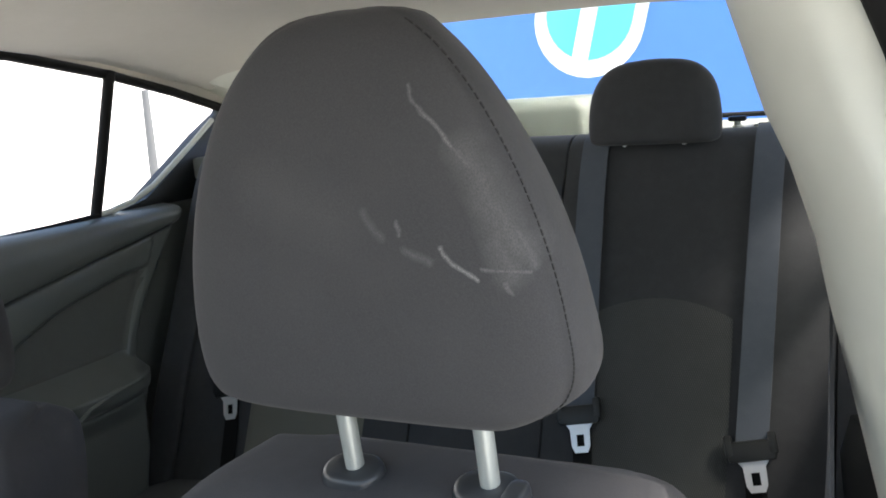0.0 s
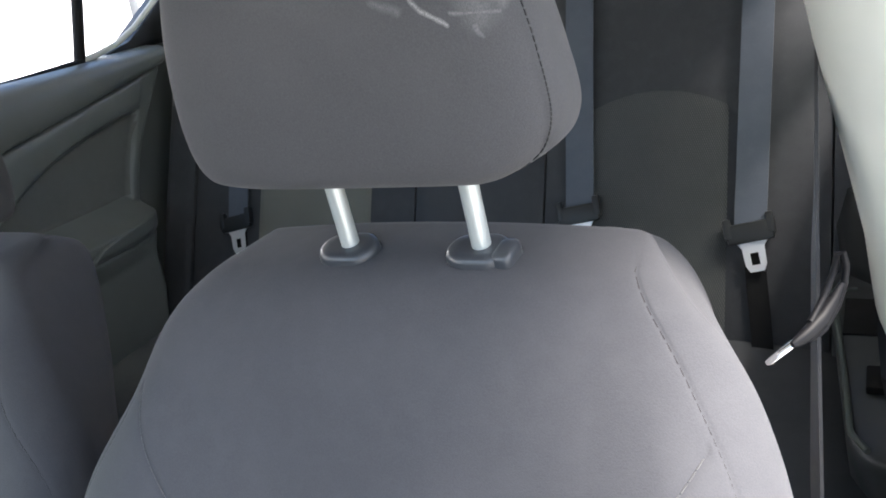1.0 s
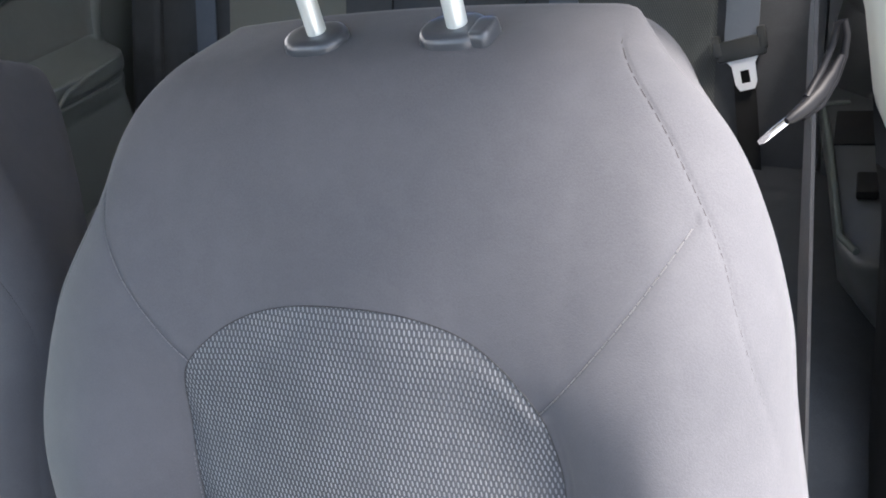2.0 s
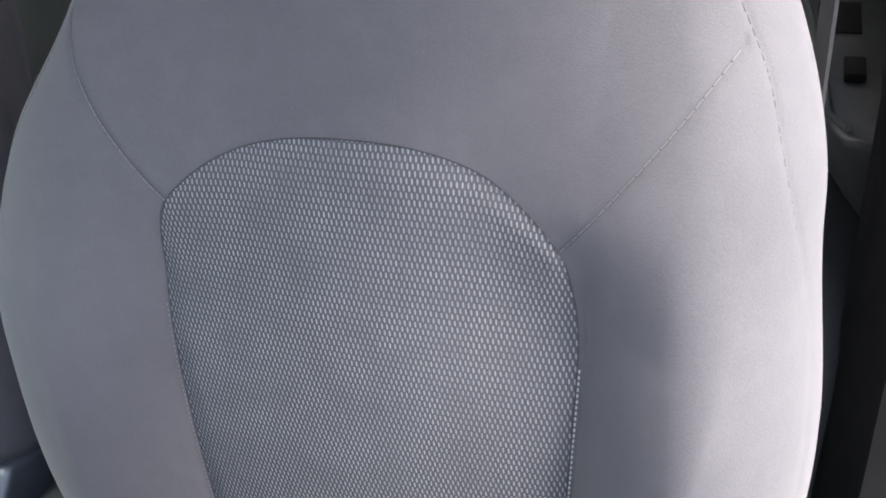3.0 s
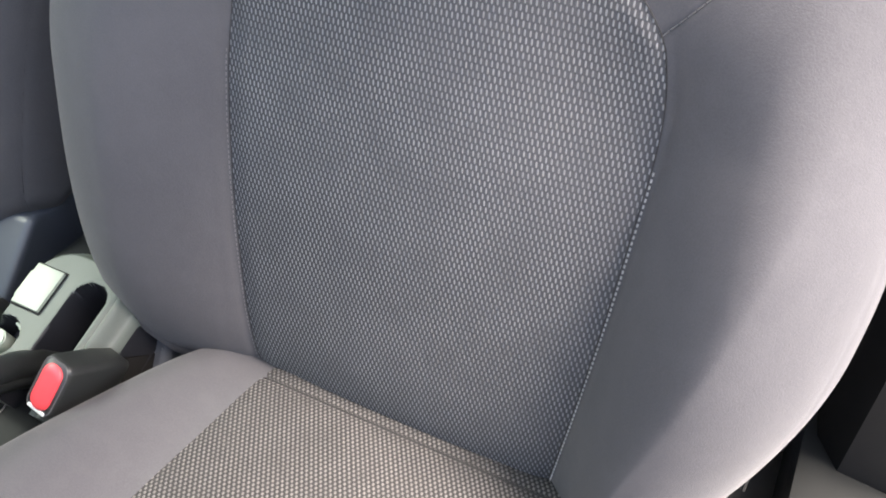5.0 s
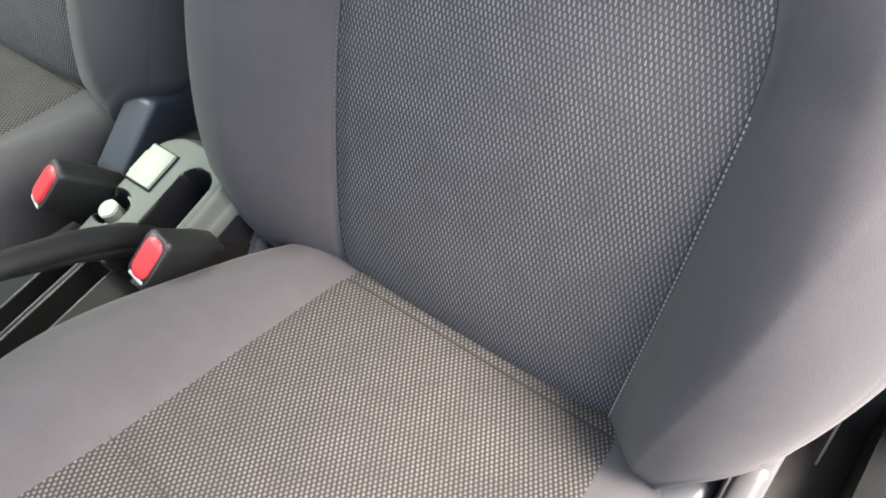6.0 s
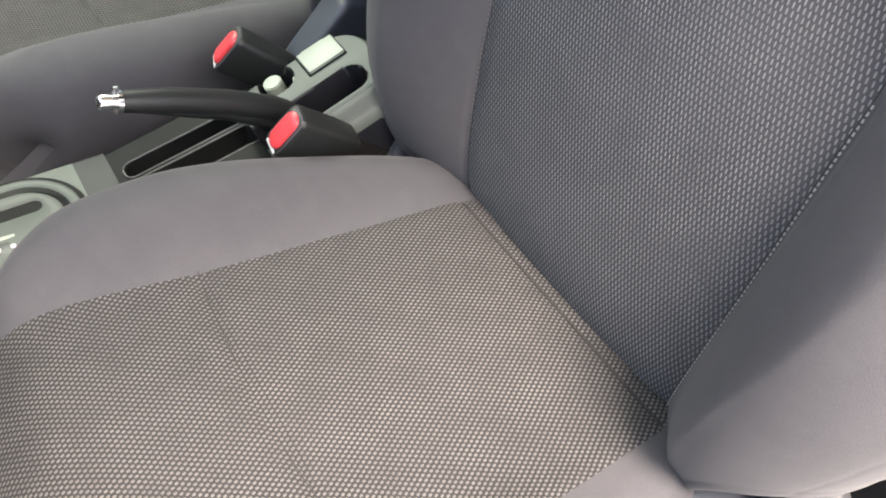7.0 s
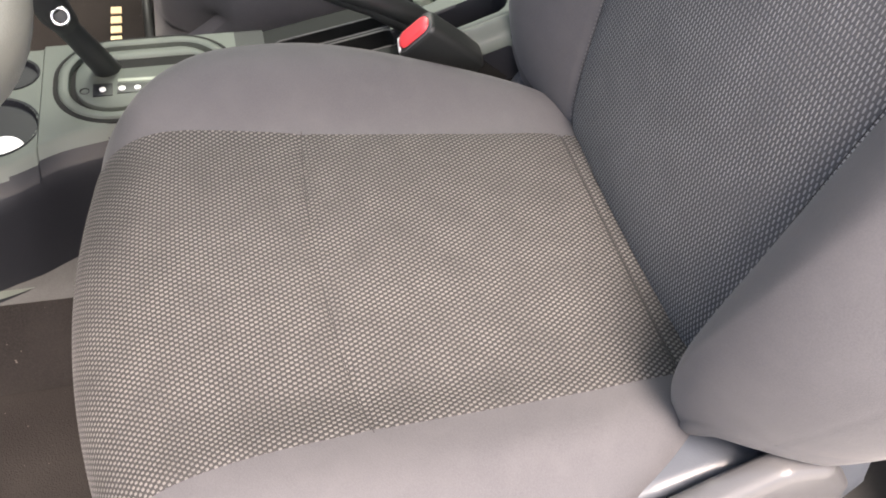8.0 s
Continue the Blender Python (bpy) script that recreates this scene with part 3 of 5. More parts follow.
def make_collar(parent, x, button):
    outline = rounded(0.052, 0.038, 0.0185, 8)
    rings = []
    for z, s in ((-0.012, 1.0), (0.001, 1.0), (0.006, 0.985), (0.0095, 0.93), (0.011, 0.80), (0.0112, 0.55)):
        rings.append([Vector((px * s, py * s, z)) for px, py in outline])
    ob = lofted("collar", rings, M_COLLAR, parent, "black plastic rod collar")
    ob.location = (x - 0.002, 0.208, 0.852)
    ob.rotation_euler = (radians(14), 0, 0)
    if button:
        o2 = rounded(0.016, 0.027, 0.006, 5)
        rings = [[Vector((px * s, py * s, z)) for px, py in o2] for z, s in ((-0.01, 1), (0.006, 1), (0.0105, 0.95), (0.012, 0.8), (0.0122, 0.5))]
        b = lofted("release_button", rings, M_COLLAR, ob)
        b.location = (0.0235, -0.003, 0.0)
        b.rotation_euler = (0, 0, radians(-6))
    return ob


def make_side_cover(parent, side):
    """Grey on the door side; inboard lower, and blackened for the shade there."""
    k = 1.0 if side > 0 else 0.80
    outline = [(0.080, 0.10), (0.088, 0.25), (0.078, 0.296), (0.052, 0.328), (0.015, 0.332), (-0.026, 0.304), (-0.06, 0.278), (-0.10, 0.256), (-0.16, 0.230), (-0.24, 0.205), (-0.34, 0.19), (-0.37, 0.15), (-0.36, 0.10)]
    lo, hi = (0.238, 0.262) if side > 0 else (-0.252, -0.236)
    prism("side_cover", [(y, z * k) for y, z in outline], 0, lo, hi, M_SHIELD if side > 0 else M_BLACK, parent, "plastic seat side cover", bevel=0.010, segs=3)
    inner = [(0.12, 0.12), (0.15, 0.22), (0.13, 0.285), (0.06, 0.300), (0.00, 0.292), (-0.05, 0.272), (-0.10, 0.250), (-0.10, 0.12)]
    if side < 0:
        inner = [(0.12, 0.10), (0.15, 0.24), (0.135, 0.30), (0.09, 0.325), (0.05, 0.322), (0.012, 0.305), (-0.004, 0.286), (-0.013, 0.270), (-0.024, 0.248), (-0.03, 0.10)]
    lo, hi = (0.190, 0.232) if side > 0 else (-0.242, -0.224)
    return prism("hinge_cover", inner, 0, lo, hi, M_HINGE, parent, "blue-grey plastic hinge cover", bevel=0.012, segs=3)


def make_seat(name, at, label):
    seat = thing(name, at, label, "car seat", "front seats")
    make_backrest(seat)
    make_cushion(seat)
    make_headrest(seat)
    make_collar(seat, -0.053, False)
    make_collar(seat, 0.060, True)
    make_side_cover(seat, 1)
    make_side_cover(seat, -1)
    box("seat_base", (-0.20, -0.34, 0.03), (0.20, 0.08, 0.20), M_BLACK, seat, "dark seat frame", 0.02)
    for x in (-0.19, 0.19):
        box("seat_rail", (x - 0.02, -0.40, 0.0), (x + 0.02, 0.16, 0.035), M_BLACK, seat, "", 0.005)
    return seat


driver_seat = make_seat("car_seat", (0, 0, 0), "dark grey cloth driver's seat with knit centre panels")
passenger_seat = copy_thing(driver_seat, pose(-0.700, 0.055, -0.035) @ Matrix.Diagonal((-1, 1, 1, 1)))
# backrest leaned, rolled and shifted, headrest moved, to fit the camera's view
outline_fit = pose(0.020, -0.015, 0.315) @ pose(0, 0, 0, 0, 3, 0) @ pose(0, 0, 0, -4, 0, 0) @ pose(0, 0, -0.305)
for child in passenger_seat.children:
    if child.name.split(".")[0] not in ("cushion", "side_cover", "hinge_cover", "seat_base", "seat_rail"):
        child.matrix_basis = outline_fit @ child.matrix_basis
    if child.name.startswith("headrest"):
        child.location.z -= 0.040
        child.location.x -= 0.055
prism("hinge_cover", [(-0.085, 0.20), (-0.076, 0.292), (-0.016, 0.358), (0.020, 0.350), (0.055, 0.362), (0.085, 0.33), (0.085, 0.20)], 0, -0.280, -0.236, M_HINGE_SHADED, passenger_seat, "blue-grey plastic hinge cover", bevel=0.009, segs=3)
tagged(passenger_seat, "dark grey cloth passenger seat beside the console")

# ---- the cabin shell ----
MID = -0.33


def shell_box(name, lo, hi, material, label, category, bevel=0.01):
    ob = box(name, lo, hi, material, None, label, bevel)
    return tagged(ob, label, category, kind="structure")


shell_box("floor", (-1.05, -1.25, -0.06), (0.36, 1.3, -0.001), M_CARPET, "dark brown carpeted car floor", "floor", 0.0)
shell_box("wall_rear", (-1.10, 1.36, -0.06), (0.41, 1.40, 0.985), M_BLACK, "black bulkhead behind the rear bench", "wall", 0.0)
# front footwell wall and dashboard, ahead of the camera's back
shell_box("wall_front", (-1.10, -1.32, -0.06), (0.40, -1.25, 0.62), M_BLACK, "black front bulkhead of the cabin", "wall", 0.01)


def arch(y, zc, zs, half, n=24, mid=MID):
    """A headliner section from side to side."""
    out = []
    for k in range(n + 1):
        s = -1 + 2 * k / n
        out.append(Vector((mid + half * s, y, zs + (zc - zs) * (1 - abs(s) ** 4.0))))
    return out


def make_roof():
    inner, outer = [], []
    # Unseen driver-side overhang and front edge are set to shape sun and shade.
    for y, zc, zs, half in ((-0.47, 1.270, 1.208, 0.77), (-0.34, 1.300, 1.240, 0.77), (-0.2, 1.32, 1.262, 0.77), (0.2, 1.34, 1.280, 0.77), (0.6, 1.335, 1.276, 0.71), (0.95, 1.31, 1.242, 0.71), (1.15, 1.285, 1.203, 0.71), (1.26, 1.27, 1.18, 0.70)):
        inner.append(arch(y, zc, zs, half))
        outer.append([p + Vector((0, 0, 0.05)) for p in reversed(inner[-1])])
    rings = [a + b for a, b in zip(inner, outer)]
    ob = lofted("ceiling", rings, M_LINER, None, "")
    return tagged(ob, "beige-grey woven headliner", "ceiling", kind="structure")


make_roof()


def make_left_side():
    """The passenger-side body: door panel, window frame and quarter panel as one wall with openings."""
    x0, x1 = -1.10, -1.06
    wall = thing("wall_left", (0, 0, 0), "dark door side of the cabin with window openings", "wall", kind="structure")
    # lower wall up to the belt line
    prism("lower_panel", [(-1.25, 0.0), (1.35, 0.0), (1.35, 0.95), (1.21, 0.952), (0.91, 0.945), (0.70, 0.938), (-0.8, 0.915), (-1.25, 0.80)], 0, x0, x1, M_DOOR_LIT, wall, "", 0.004)
    # the quarter panel behind the small window
    prism("quarter_panel", [(0.945, 0.945), (1.05, 0.965), (1.16, 1.03), (1.25, 1.085), (1.335, 1.128), (1.36, 1.16), (1.75, 1.02), (1.75, 0.90), (1.35, 0.90), (1.2, 0.945)], 0, x0 - 0.002, x1 + 0.004, M_BLACK, wall, "", 0.003)
    # the roof rail over the windows
    prism("roof_rail", [(-0.75, 0.95), (-0.55, 1.17), (-0.2, 1.255), (0.3, 1.275), (0.76, 1.262), (0.985, 1.224), (1.155, 1.186), (1.345, 1.135), (1.40, 1.10), (1.45, 1.16), (1.2, 1.30), (0.6, 1.36), (-0.3, 1.36), (-0.85, 1.0)], 0, x0, x1, M_LINER, wall, "", 0.003)
    # the B-post of the far side
    prism("pillar", [(0.20, 0.93), (0.34, 0.93), (0.36, 1.275), (0.26, 1.275)], 0, x0, x1 + 0.02, M_TRIM, wall, "pale grey pillar trim", 0.006)
    return wall


make_left_side()


def window_bar(name, path, r, material, label, category):
    ob = tube(name, path, r, material, None, label, 10)
    return tagged(ob, label, category, kind="structure")


window_bar("trim", [(-1.055, 0.905, 0.94), (-1.05, 0.935, 1.05), (-1.047, 0.985, 1.226)], 0.011, M_RUBBER, "black divider bar of the rear door window", "trim")
window_bar("trim_1", [(-1.055, 0.3, 1.272), (-1.055, 0.76, 1.257), (-1.053, 0.985, 1.219), (-1.052, 1.155, 1.181), (-1.05, 1.34, 1.13)], 0.010, M_RUBBER, "black seal along the top of the door window", "trim")
window_bar("trim_2", [(-1.052, 0.900, 0.949), (-1.05, 0.949, 0.955), (-1.05, 1.004, 0.965), (-1.05, 1.064, 0.988), (-1.05, 1.120, 1.020), (-1.05, 1.199, 1.066), (-1.05, 1.274, 1.113)], 0.006, M_TRIM, "pale green-grey edge of the quarter window", "trim")
window_bar("trim_3", [(-1.05, -0.8, 0.915), (-1.05, 0.3, 0.932), (-1.05, 0.70, 0.940), (-1.05, 0.91, 0.947)], 0.009, M_RUBBER, "black seal along the window sill", "trim")


def door_crease(y):
    return 0.846 + 0.166 * (y - 0.668)


def door_cloth_top(y):
    return curve([(0.36, 0.60), (0.56, 0.705), (0.677, 0.769), (0.752, 0.797), (0.826, 0.815), (0.906, 0.830), (0.945, 0.834), (1.1, 0.836)], y)[0]


def door_rear(z):
    return curve([(0.25, 0.84), (0.50, 0.895), (0.60, 0.938), (0.63, 0.944), (0.668, 0.930), (0.772, 0.975), (0.86, 1.040), (0.911, 1.080), (0.96, 1.115)], z)[0]


def door_skin(y, z):
    """How far the far rear door's inner panel stands out, by place."""
    zc, zt, yr = door_crease(y), door_cloth_top(y), door_rear(z)
    yc = yr - 0.038 - 0.03 * smoothstep(0.78, 0.90, z)
    x = -1.022
    if z > zc:
        # the roll under the window
        t = (z - zc) / max(0.02, 0.948 - zc)
        x = -1.046 + 0.052 * math.sqrt(max(0.0, 1 - abs(2 * t - 0.75) ** 2.6 / 1.7)) if t < 1 else -1.06
    else:
        # the moulded band over and behind the cloth
        over = smoothstep(zt - 0.008, zt + 0.006, z)
        behind = smoothstep(yc - 0.006, yc + 0.006, y)
        frame_k = max(over, behind)
        q = (z - zt) / max(0.02, zc - zt)
        roll = 0.010 * math.sqrt(max(0.0, 1 - (2 * min(1.0, max(0.0, q)) - 1) ** 2)) if over > behind else 0.004
        x += frame_k * (0.010 + roll)
        x -= 0.012 * math.exp(-(((z - zc) / 0.004) ** 2))
    # the armrest: a shelf sloping inwards, with a rounded nose
    dep = curve([(0.30, 0.06), (0.50, 0.066), (0.62, 0.080), (0.70, 0.102), (0.80, 0.104), (0.87, 0.090), (0.915, 0.055), (0.945, 0.0), (1.2, 0.0)], y)[0]
    back = 0.690 - 0.10 * max(0.0, y - 0.84)
    nose = 0.648
    low = 0.066 if y < 0.88 else max(0.0, 0.066 * (0.945 - y) / 0.065)
    if z < back + 0.012:
        if z > nose:
            t = (back + 0.012 - z) / (back + 0.012 - nose)
            arm = dep * (t ** 1.7)
        elif z > 0.612:
            t = (nose - z) / (nose - 0.612)
            arm = dep * (1 - 0.02 * t - 0.16 * t ** 4)
        else:
            t = smoothstep(0.0, 0.05, 0.612 - z)
            arm = dep * 0.82 + (min(low, dep * 0.82) - dep * 0.82) * t
            arm -= 0.006 * math.exp(-(((z - 0.608) / 0.003) ** 2))
        x = max(x, -1.030 + arm)
    # rounded rear end
    e = max(0.0, 1 - (yr - y) / 0.020)
    return x - 0.05 * e ** 3


def make_left_door_panel():
    """The padded inner panel of the far rear door, with a band, a cloth field and an armrest."""
    door = thing("rear_door_panel", (0, 0, 0), "dark moulded rear door panel with grey cloth field", "door panel")

    def sheet(name, material, label, s0, s1, z0, z1, ny, nz, out, keep=None):
        verts, faces = [], []
        for i in range(nz + 1):
            for j in range(ny + 1):
                z = z0 + (z1 - z0) * i / nz
                y = 0.36 + (s0 + (s1 - s0) * j / ny) * (door_rear(z) - 0.36)
                verts.append((door_skin(y, z) + out, y, z))
        for i in range(nz):
            for j in range(ny):
                a = i * (ny + 1) + j
                x, y, z = verts[a]
                if keep is None or keep(y, z):
                    faces.append((a, a + 1, a + ny + 2, a + ny + 1))
        return put(name, mesh_of(name, verts, faces, material, smooth=70), door, label)

    sheet("moulding", M_DOOR_LIT, "dark moulded plastic", 0.0, 1.0, 0.25, 0.95, 150, 300, 0.0)
    sheet("cloth_field", M_CLOTH_DOOR, "dark grey cloth field", 0.0, 0.96, 0.685, 0.834, 120, 70, 0.0025, lambda y, z: z < door_cloth_top(y) - 0.006 and y < door_rear(z) - 0.040 - 0.03 * smoothstep(0.78, 0.90, z))
    # the pull strip by the armrest's nose
    tube("pull_strip", [(-0.925, 0.845, 0.651), (-0.923, 0.78, 0.646), (-0.922, 0.715, 0.636), (-0.924, 0.69, 0.622), (-0.930, 0.668, 0.604)], 0.004, M_DOOR_LIT, door, "", 8)
    return door


make_left_door_panel()

# ---- the rear seat ----
LEAN = 0.456


def rear_pt(x, z, off=0.0):
    """A point of the rear backrest's face; off is towards the front."""
    return Vector((x, 0.935 + LEAN * (z - 0.545) - off, z))


def make_rear_seat():
    seat = thing("rear_bench", (0, 0, 0), "black cloth rear bench seat with knit panels", "car seat")

    def pad(name, xa, xb, label, crown=0.012):
        rings = []
        for z, off, back in ((0.36, -0.01, 0.05), (0.42, 0.008, 0.10), (0.60, 0.010, 0.12), (0.80, 0.006, 0.12), (0.96, 0.005, 0.11), (1.015, 0.0, 0.10), (1.034, -0.010, 0.09), (1.043, -0.026, 0.08), (1.046, -0.045, 0.07)):
            ring = []
            for k in range(13):
                s = -1 + 2 * k / 12
                x = (xa + xb) / 2 + (xb - xa) / 2 * s
                ring.append(rear_pt(x, z, off + crown * (1 - s ** 6) - crown))
            for x in (xb, xa):
                ring.append(rear_pt(x, z) + Vector((0, back, 0)))
            rings.append(ring)
        return lofted(name, rings, M_CLOTH_REAR, seat, label)

    outer_r = pad("backrest", -0.175, 0.262, "black cloth backrest")
    pad("backrest", -0.418, -0.179, "black cloth centre backrest")
    outer_l = pad("backrest", -0.925, -0.422, "black cloth backrest")

    for xa, xb in ((0.266, 0.345), (-1.0, -0.929)):
        pad("side_bolster", xa, xb, "black cloth side bolster", 0.006)

    def panel(xa, xb, par, cloth, label):
        verts, uvs, faces, nx, nz = [], [], [], 24, 24
        for i in range(nz + 1):
            for j in range(nx + 1):
                s, t = -1 + 2 * j / nx, i / nz
                z = 0.44 + t * (0.768 + 0.026 * (1 - s * s) - 0.44)
                x = (xa + xb) / 2 + (xb - xa) / 2 * s
                e = min(1 - abs(s), 1 - t)
                verts.append(rear_pt(x, z, 0.011 + 0.0016 * smoothstep(0, 0.08, e) - 0.001 * (1 - smoothstep(0, 0.03, e))))
                uvs.append((x, z))
        for i in range(nz):
            for j in range(nx):
                a = i * (nx + 1) + j
                faces.append((a, a + 1, a + nx + 2, a + nx + 1))
        put("knit_panel", mesh_of("knit_panel", verts, faces, cloth, uvs, 0), par, label)

    panel(-0.100, 0.118, outer_r, M_KNIT_REAR, "dark knit panel")
    panel(-0.755, -0.505, outer_l, M_PANEL_LIT, "olive-grey knit panel")
    # cushion
    rings = []
    for y, zt in ((0.40, 0.30), (0.405, 0.36), (0.43, 0.405), (0.50, 0.428), (0.70, 0.440), (0.88, 0.446), (0.95, 0.44)):
        ring = []
        for k in range(41):
            s = -1 + 2 * k / 40
            x = MID + 0.685 * s
            dip = 0.012 * math.exp(-(((abs(x - MID) - 0.12) / 0.02) ** 2))
            ring.append(Vector((x, y, zt - 0.05 * abs(s) ** 8 - dip)))
        ring += [Vector((MID + 0.68, y, 0.0)), Vector((MID - 0.68, y, 0.0))]
        rings.append(ring)
    lofted("cushion", rings, M_CLOTH_REAR, seat, "black cloth rear cushion")
    return seat


make_rear_seat()


def rear_headrest(x):
    hr = thing("rear_headrest", (x, 1.165, 1.03), "small black cloth headrest on the rear bench", "headrest", "rear headrests")
    keys = [(0.0, 0.0, 0.096, 0.028, 0.0), (0.06, 0.005, 0.106, 0.038, 0.0), (0.18, 0.022, 0.110, 0.043, 0.001), (0.45, 0.060, 0.108, 0.045, 0.004), (0.66, 0.092, 0.101, 0.044, 0.008), (0.82, 0.116, 0.086, 0.040, 0.012), (0.92, 0.131, 0.064, 0.033, 0.016), (0.98, 0.138, 0.036, 0.021, 0.018), (1.0, 0.1395, 0.012, 0.008, 0.018)]
    rings = []
    for q in range(31):
        z, w, d, yc = curve(keys, q / 30)
        ring = []
        for k in range(64):
            a = 2 * math.pi * k / 64
            c, t = math.cos(a), math.sin(a)
            ring.append(Vector((w * math.copysign(abs(c) ** 0.6, c), yc + d * math.copysign(abs(t) ** 0.75, t), z)))
        rings.append(ring)
    pad = lofted("pad", rings, M_CLOTH_REAR, hr)
    for dx in (-0.05, 0.05):
        tube("rod", [(dx, 0.0, -0.03), (dx, 0.0, 0.01)], 0.005, M_STEEL, hr, "", 10)
    return hr


rear_headrest(-0.025)
rear_headrest(-0.635)


def rear_belt(x_top, x_low, z_low, label, swing=0.0):
    belt = thing("rear_seat_belt", (0, 0, 0), label, "seat belt", "rear seat belts")
    pts = []
    for k in range(13):
        t = k / 12
        z = 1.036 + (z_low - 1.036) * t
        pts.append(rear_pt(x_top + (x_low - x_top) * t, z, 0.020 - 0.022 * (1 - t) ** 8))
    top = rear_pt(x_top, 1.050, -0.075)
    band("webbing", [top, rear_pt(x_top, 1.051, -0.030)] + pts, 0.046, 0.0025, M_BELT, belt, "grey-blue woven webbing")
    c = rear_pt(x_low, z_low, 0.026)
    tilt = Matrix.Translation(c) @ Matrix.Rotation(-math.atan(LEAN), 4, "X") @ Matrix.Rotation(radians(swing), 4, "Y")
    body = box("tongue_body", (-0.034, -0.006, -0.018), (0.034, 0.006, 0.012), M_BLACK, belt, "black plastic belt tongue", 0.005, m=tilt)
    for dx in (-0.031, 0.031):
        box("tongue_lug", (dx - 0.006, -0.007, -0.01), (dx + 0.006, 0.007, 0.022), M_BLACK, belt, "", 0.004, m=tilt)
    # steel blade with its slot
    o = [(-0.026, -0.012), (0.026, -0.012), (0.016, -0.026), (0.015, -0.052), (0.010, -0.062), (-0.010, -0.062), (-0.015, -0.052), (-0.016, -0.026)]
    hole = [(-0.006, -0.034), (0.006, -0.034), (0.006, -0.052), (-0.006, -0.052)]
    bm = bmesh.new()
    for yv, flip in ((-0.0012, False), (0.0012, True)):
        vo = [bm.verts.new((p[0], yv, p[1])) for p in o]
        vh = [bm.verts.new((p[0], yv, p[1])) for p in hole]
        for q in ((vo[0], vo[1], vo[2], vh[1], vh[0], vo[7]), (vo[2], vo[3], vh[2], vh[1]), (vo[3], vo[4], vo[5], vo[6], vh[3], vh[2]), (vo[6], vo[7], vh[0], vh[3])):
            bm.faces.new(q if flip else q[::-1])
    bm.verts.ensure_lookup_table()
    nv = len(o) + 4
    for i in range(len(o)):
        j = (i + 1) % len(o)
        bm.faces.new([bm.verts[i], bm.verts[j], bm.verts[nv + j], bm.verts[nv + i]])
    for i in range(4):
        j = (i + 1) % 4
        a = len(o)
        bm.faces.new([bm.verts[a + j], bm.verts[a + i], bm.verts[nv + a + i], bm.verts[nv + a + j]])
    bm.transform(tilt)
    part("blade", bm, M_STEEL, belt, "bright steel belt blade", 30)
    # the lower run, slack to the seat
    low = [rear_pt(x_low + 0.004, z_low - 0.005, 0.020), rear_pt(x_low + 0.010, z_low - 0.07, 0.016), rear_pt(x_low + 0.018, 0.47, 0.020), rear_pt(x_low + 0.022, 0.43, 0.02)]
    band("lower_webbing", low, 0.030, 0.0025, M_RUBBER, belt, "dark slack webbing")
    return belt


rear_belt(0.161, 0.153, 0.600, "grey-blue rear seat belt with steel tongue, by the door", -12)
rear_belt(-0.123, -0.109, 0.625, "grey-blue middle rear seat belt with steel tongue", -10)
rear_belt(-0.815, -0.800, 0.612, "grey-blue rear seat belt with steel tongue, by the far door", -12)

# ---- rear shelf, rear window, pillars ----
shelf = box("shelf", (-1.06, 1.20, 0.985), (0.40, 1.72, 1.034), M_SHELF, None, "", 0.01)
tagged(shelf, "pale grey felt parcel shelf behind the rear bench", "shelf", kind="structure")
lip = box("trim_4", (-0.95, 1.222, 1.034), (0.27, 1.255, 1.044), M_SHELF, None, "", 0.006)
tagged(lip, "pale raised front edge of the parcel shelf", "trim", kind="structure")
stop = thing("stop_lamp", (MID, 1.42, 1.034), "pale grey housing of the high stop lamp", "lamp housing")
rings = []
for z, w, d in ((0.0, 0.15, 0.09), (0.05, 0.145, 0.085), (0.072, 0.138, 0.075), (0.079, 0.12, 0.06)):
    rings.append([Vector((x, y, z)) for x, y in rounded(w * 2, d * 2, 0.03, 5)])
lofted("housing", rings, M_OLIVE, stop)
# belt slots and the child-seat anchor knob
for x in (0.161, -0.123, -0.815):
    slot = thing("belt_slot", (x, 1.240, 1.0445), "pale plastic belt guide on the parcel shelf", "belt guide", "belt guides")
    box("surround", (-0.034, -0.012, 0), (0.034, 0.012, 0.006), M_TRIM, slot, "", 0.002)
    # The opening is a raised dark bar that paints its shade.
    box("slot", (-0.027, -0.006, 0.004), (0.027, 0.004, 0.0075), M_RUBBER, slot, "", 0.001)
anchor = thing("anchor_knob", (0.10, 1.235, 1.0445), "small black anchor knob on the parcel shelf", "knob")
lofted("stem", [[Vector((r * math.cos(a), r * math.sin(a), z)) for a in (2 * math.pi * k / 16 for k in range(16))] for z, r in ((0.0, 0.009), (0.004, 0.008), (0.006, 0.005), (0.012, 0.006))], M_TRIM, anchor)
box("cap", (-0.015, -0.008, 0.012), (0.015, 0.008, 0.021), M_BLACK, anchor, "black cap", 0.004)

rear_window = thing("window_1", (0, 0, 0), "wide sloping rear window", "window", kind="structure")
g = [(-0.88, 1.70, 1.045), (0.22, 1.70, 1.045), (0.16, 1.27, 1.278), (-0.82, 1.27, 1.278)]
v, f = [Vector(p) for p in g] + [Vector(p) + Vector((0, 0.004, 0.004)) for p in g], [(0, 1, 2, 3), (7, 6, 5, 4), (0, 4, 5, 1), (1, 5, 6, 2), (2, 6, 7, 3), (3, 7, 4, 0)]
pane = put("pane", mesh_of("pane", v, f, M_GLASS, smooth=0), rear_window)
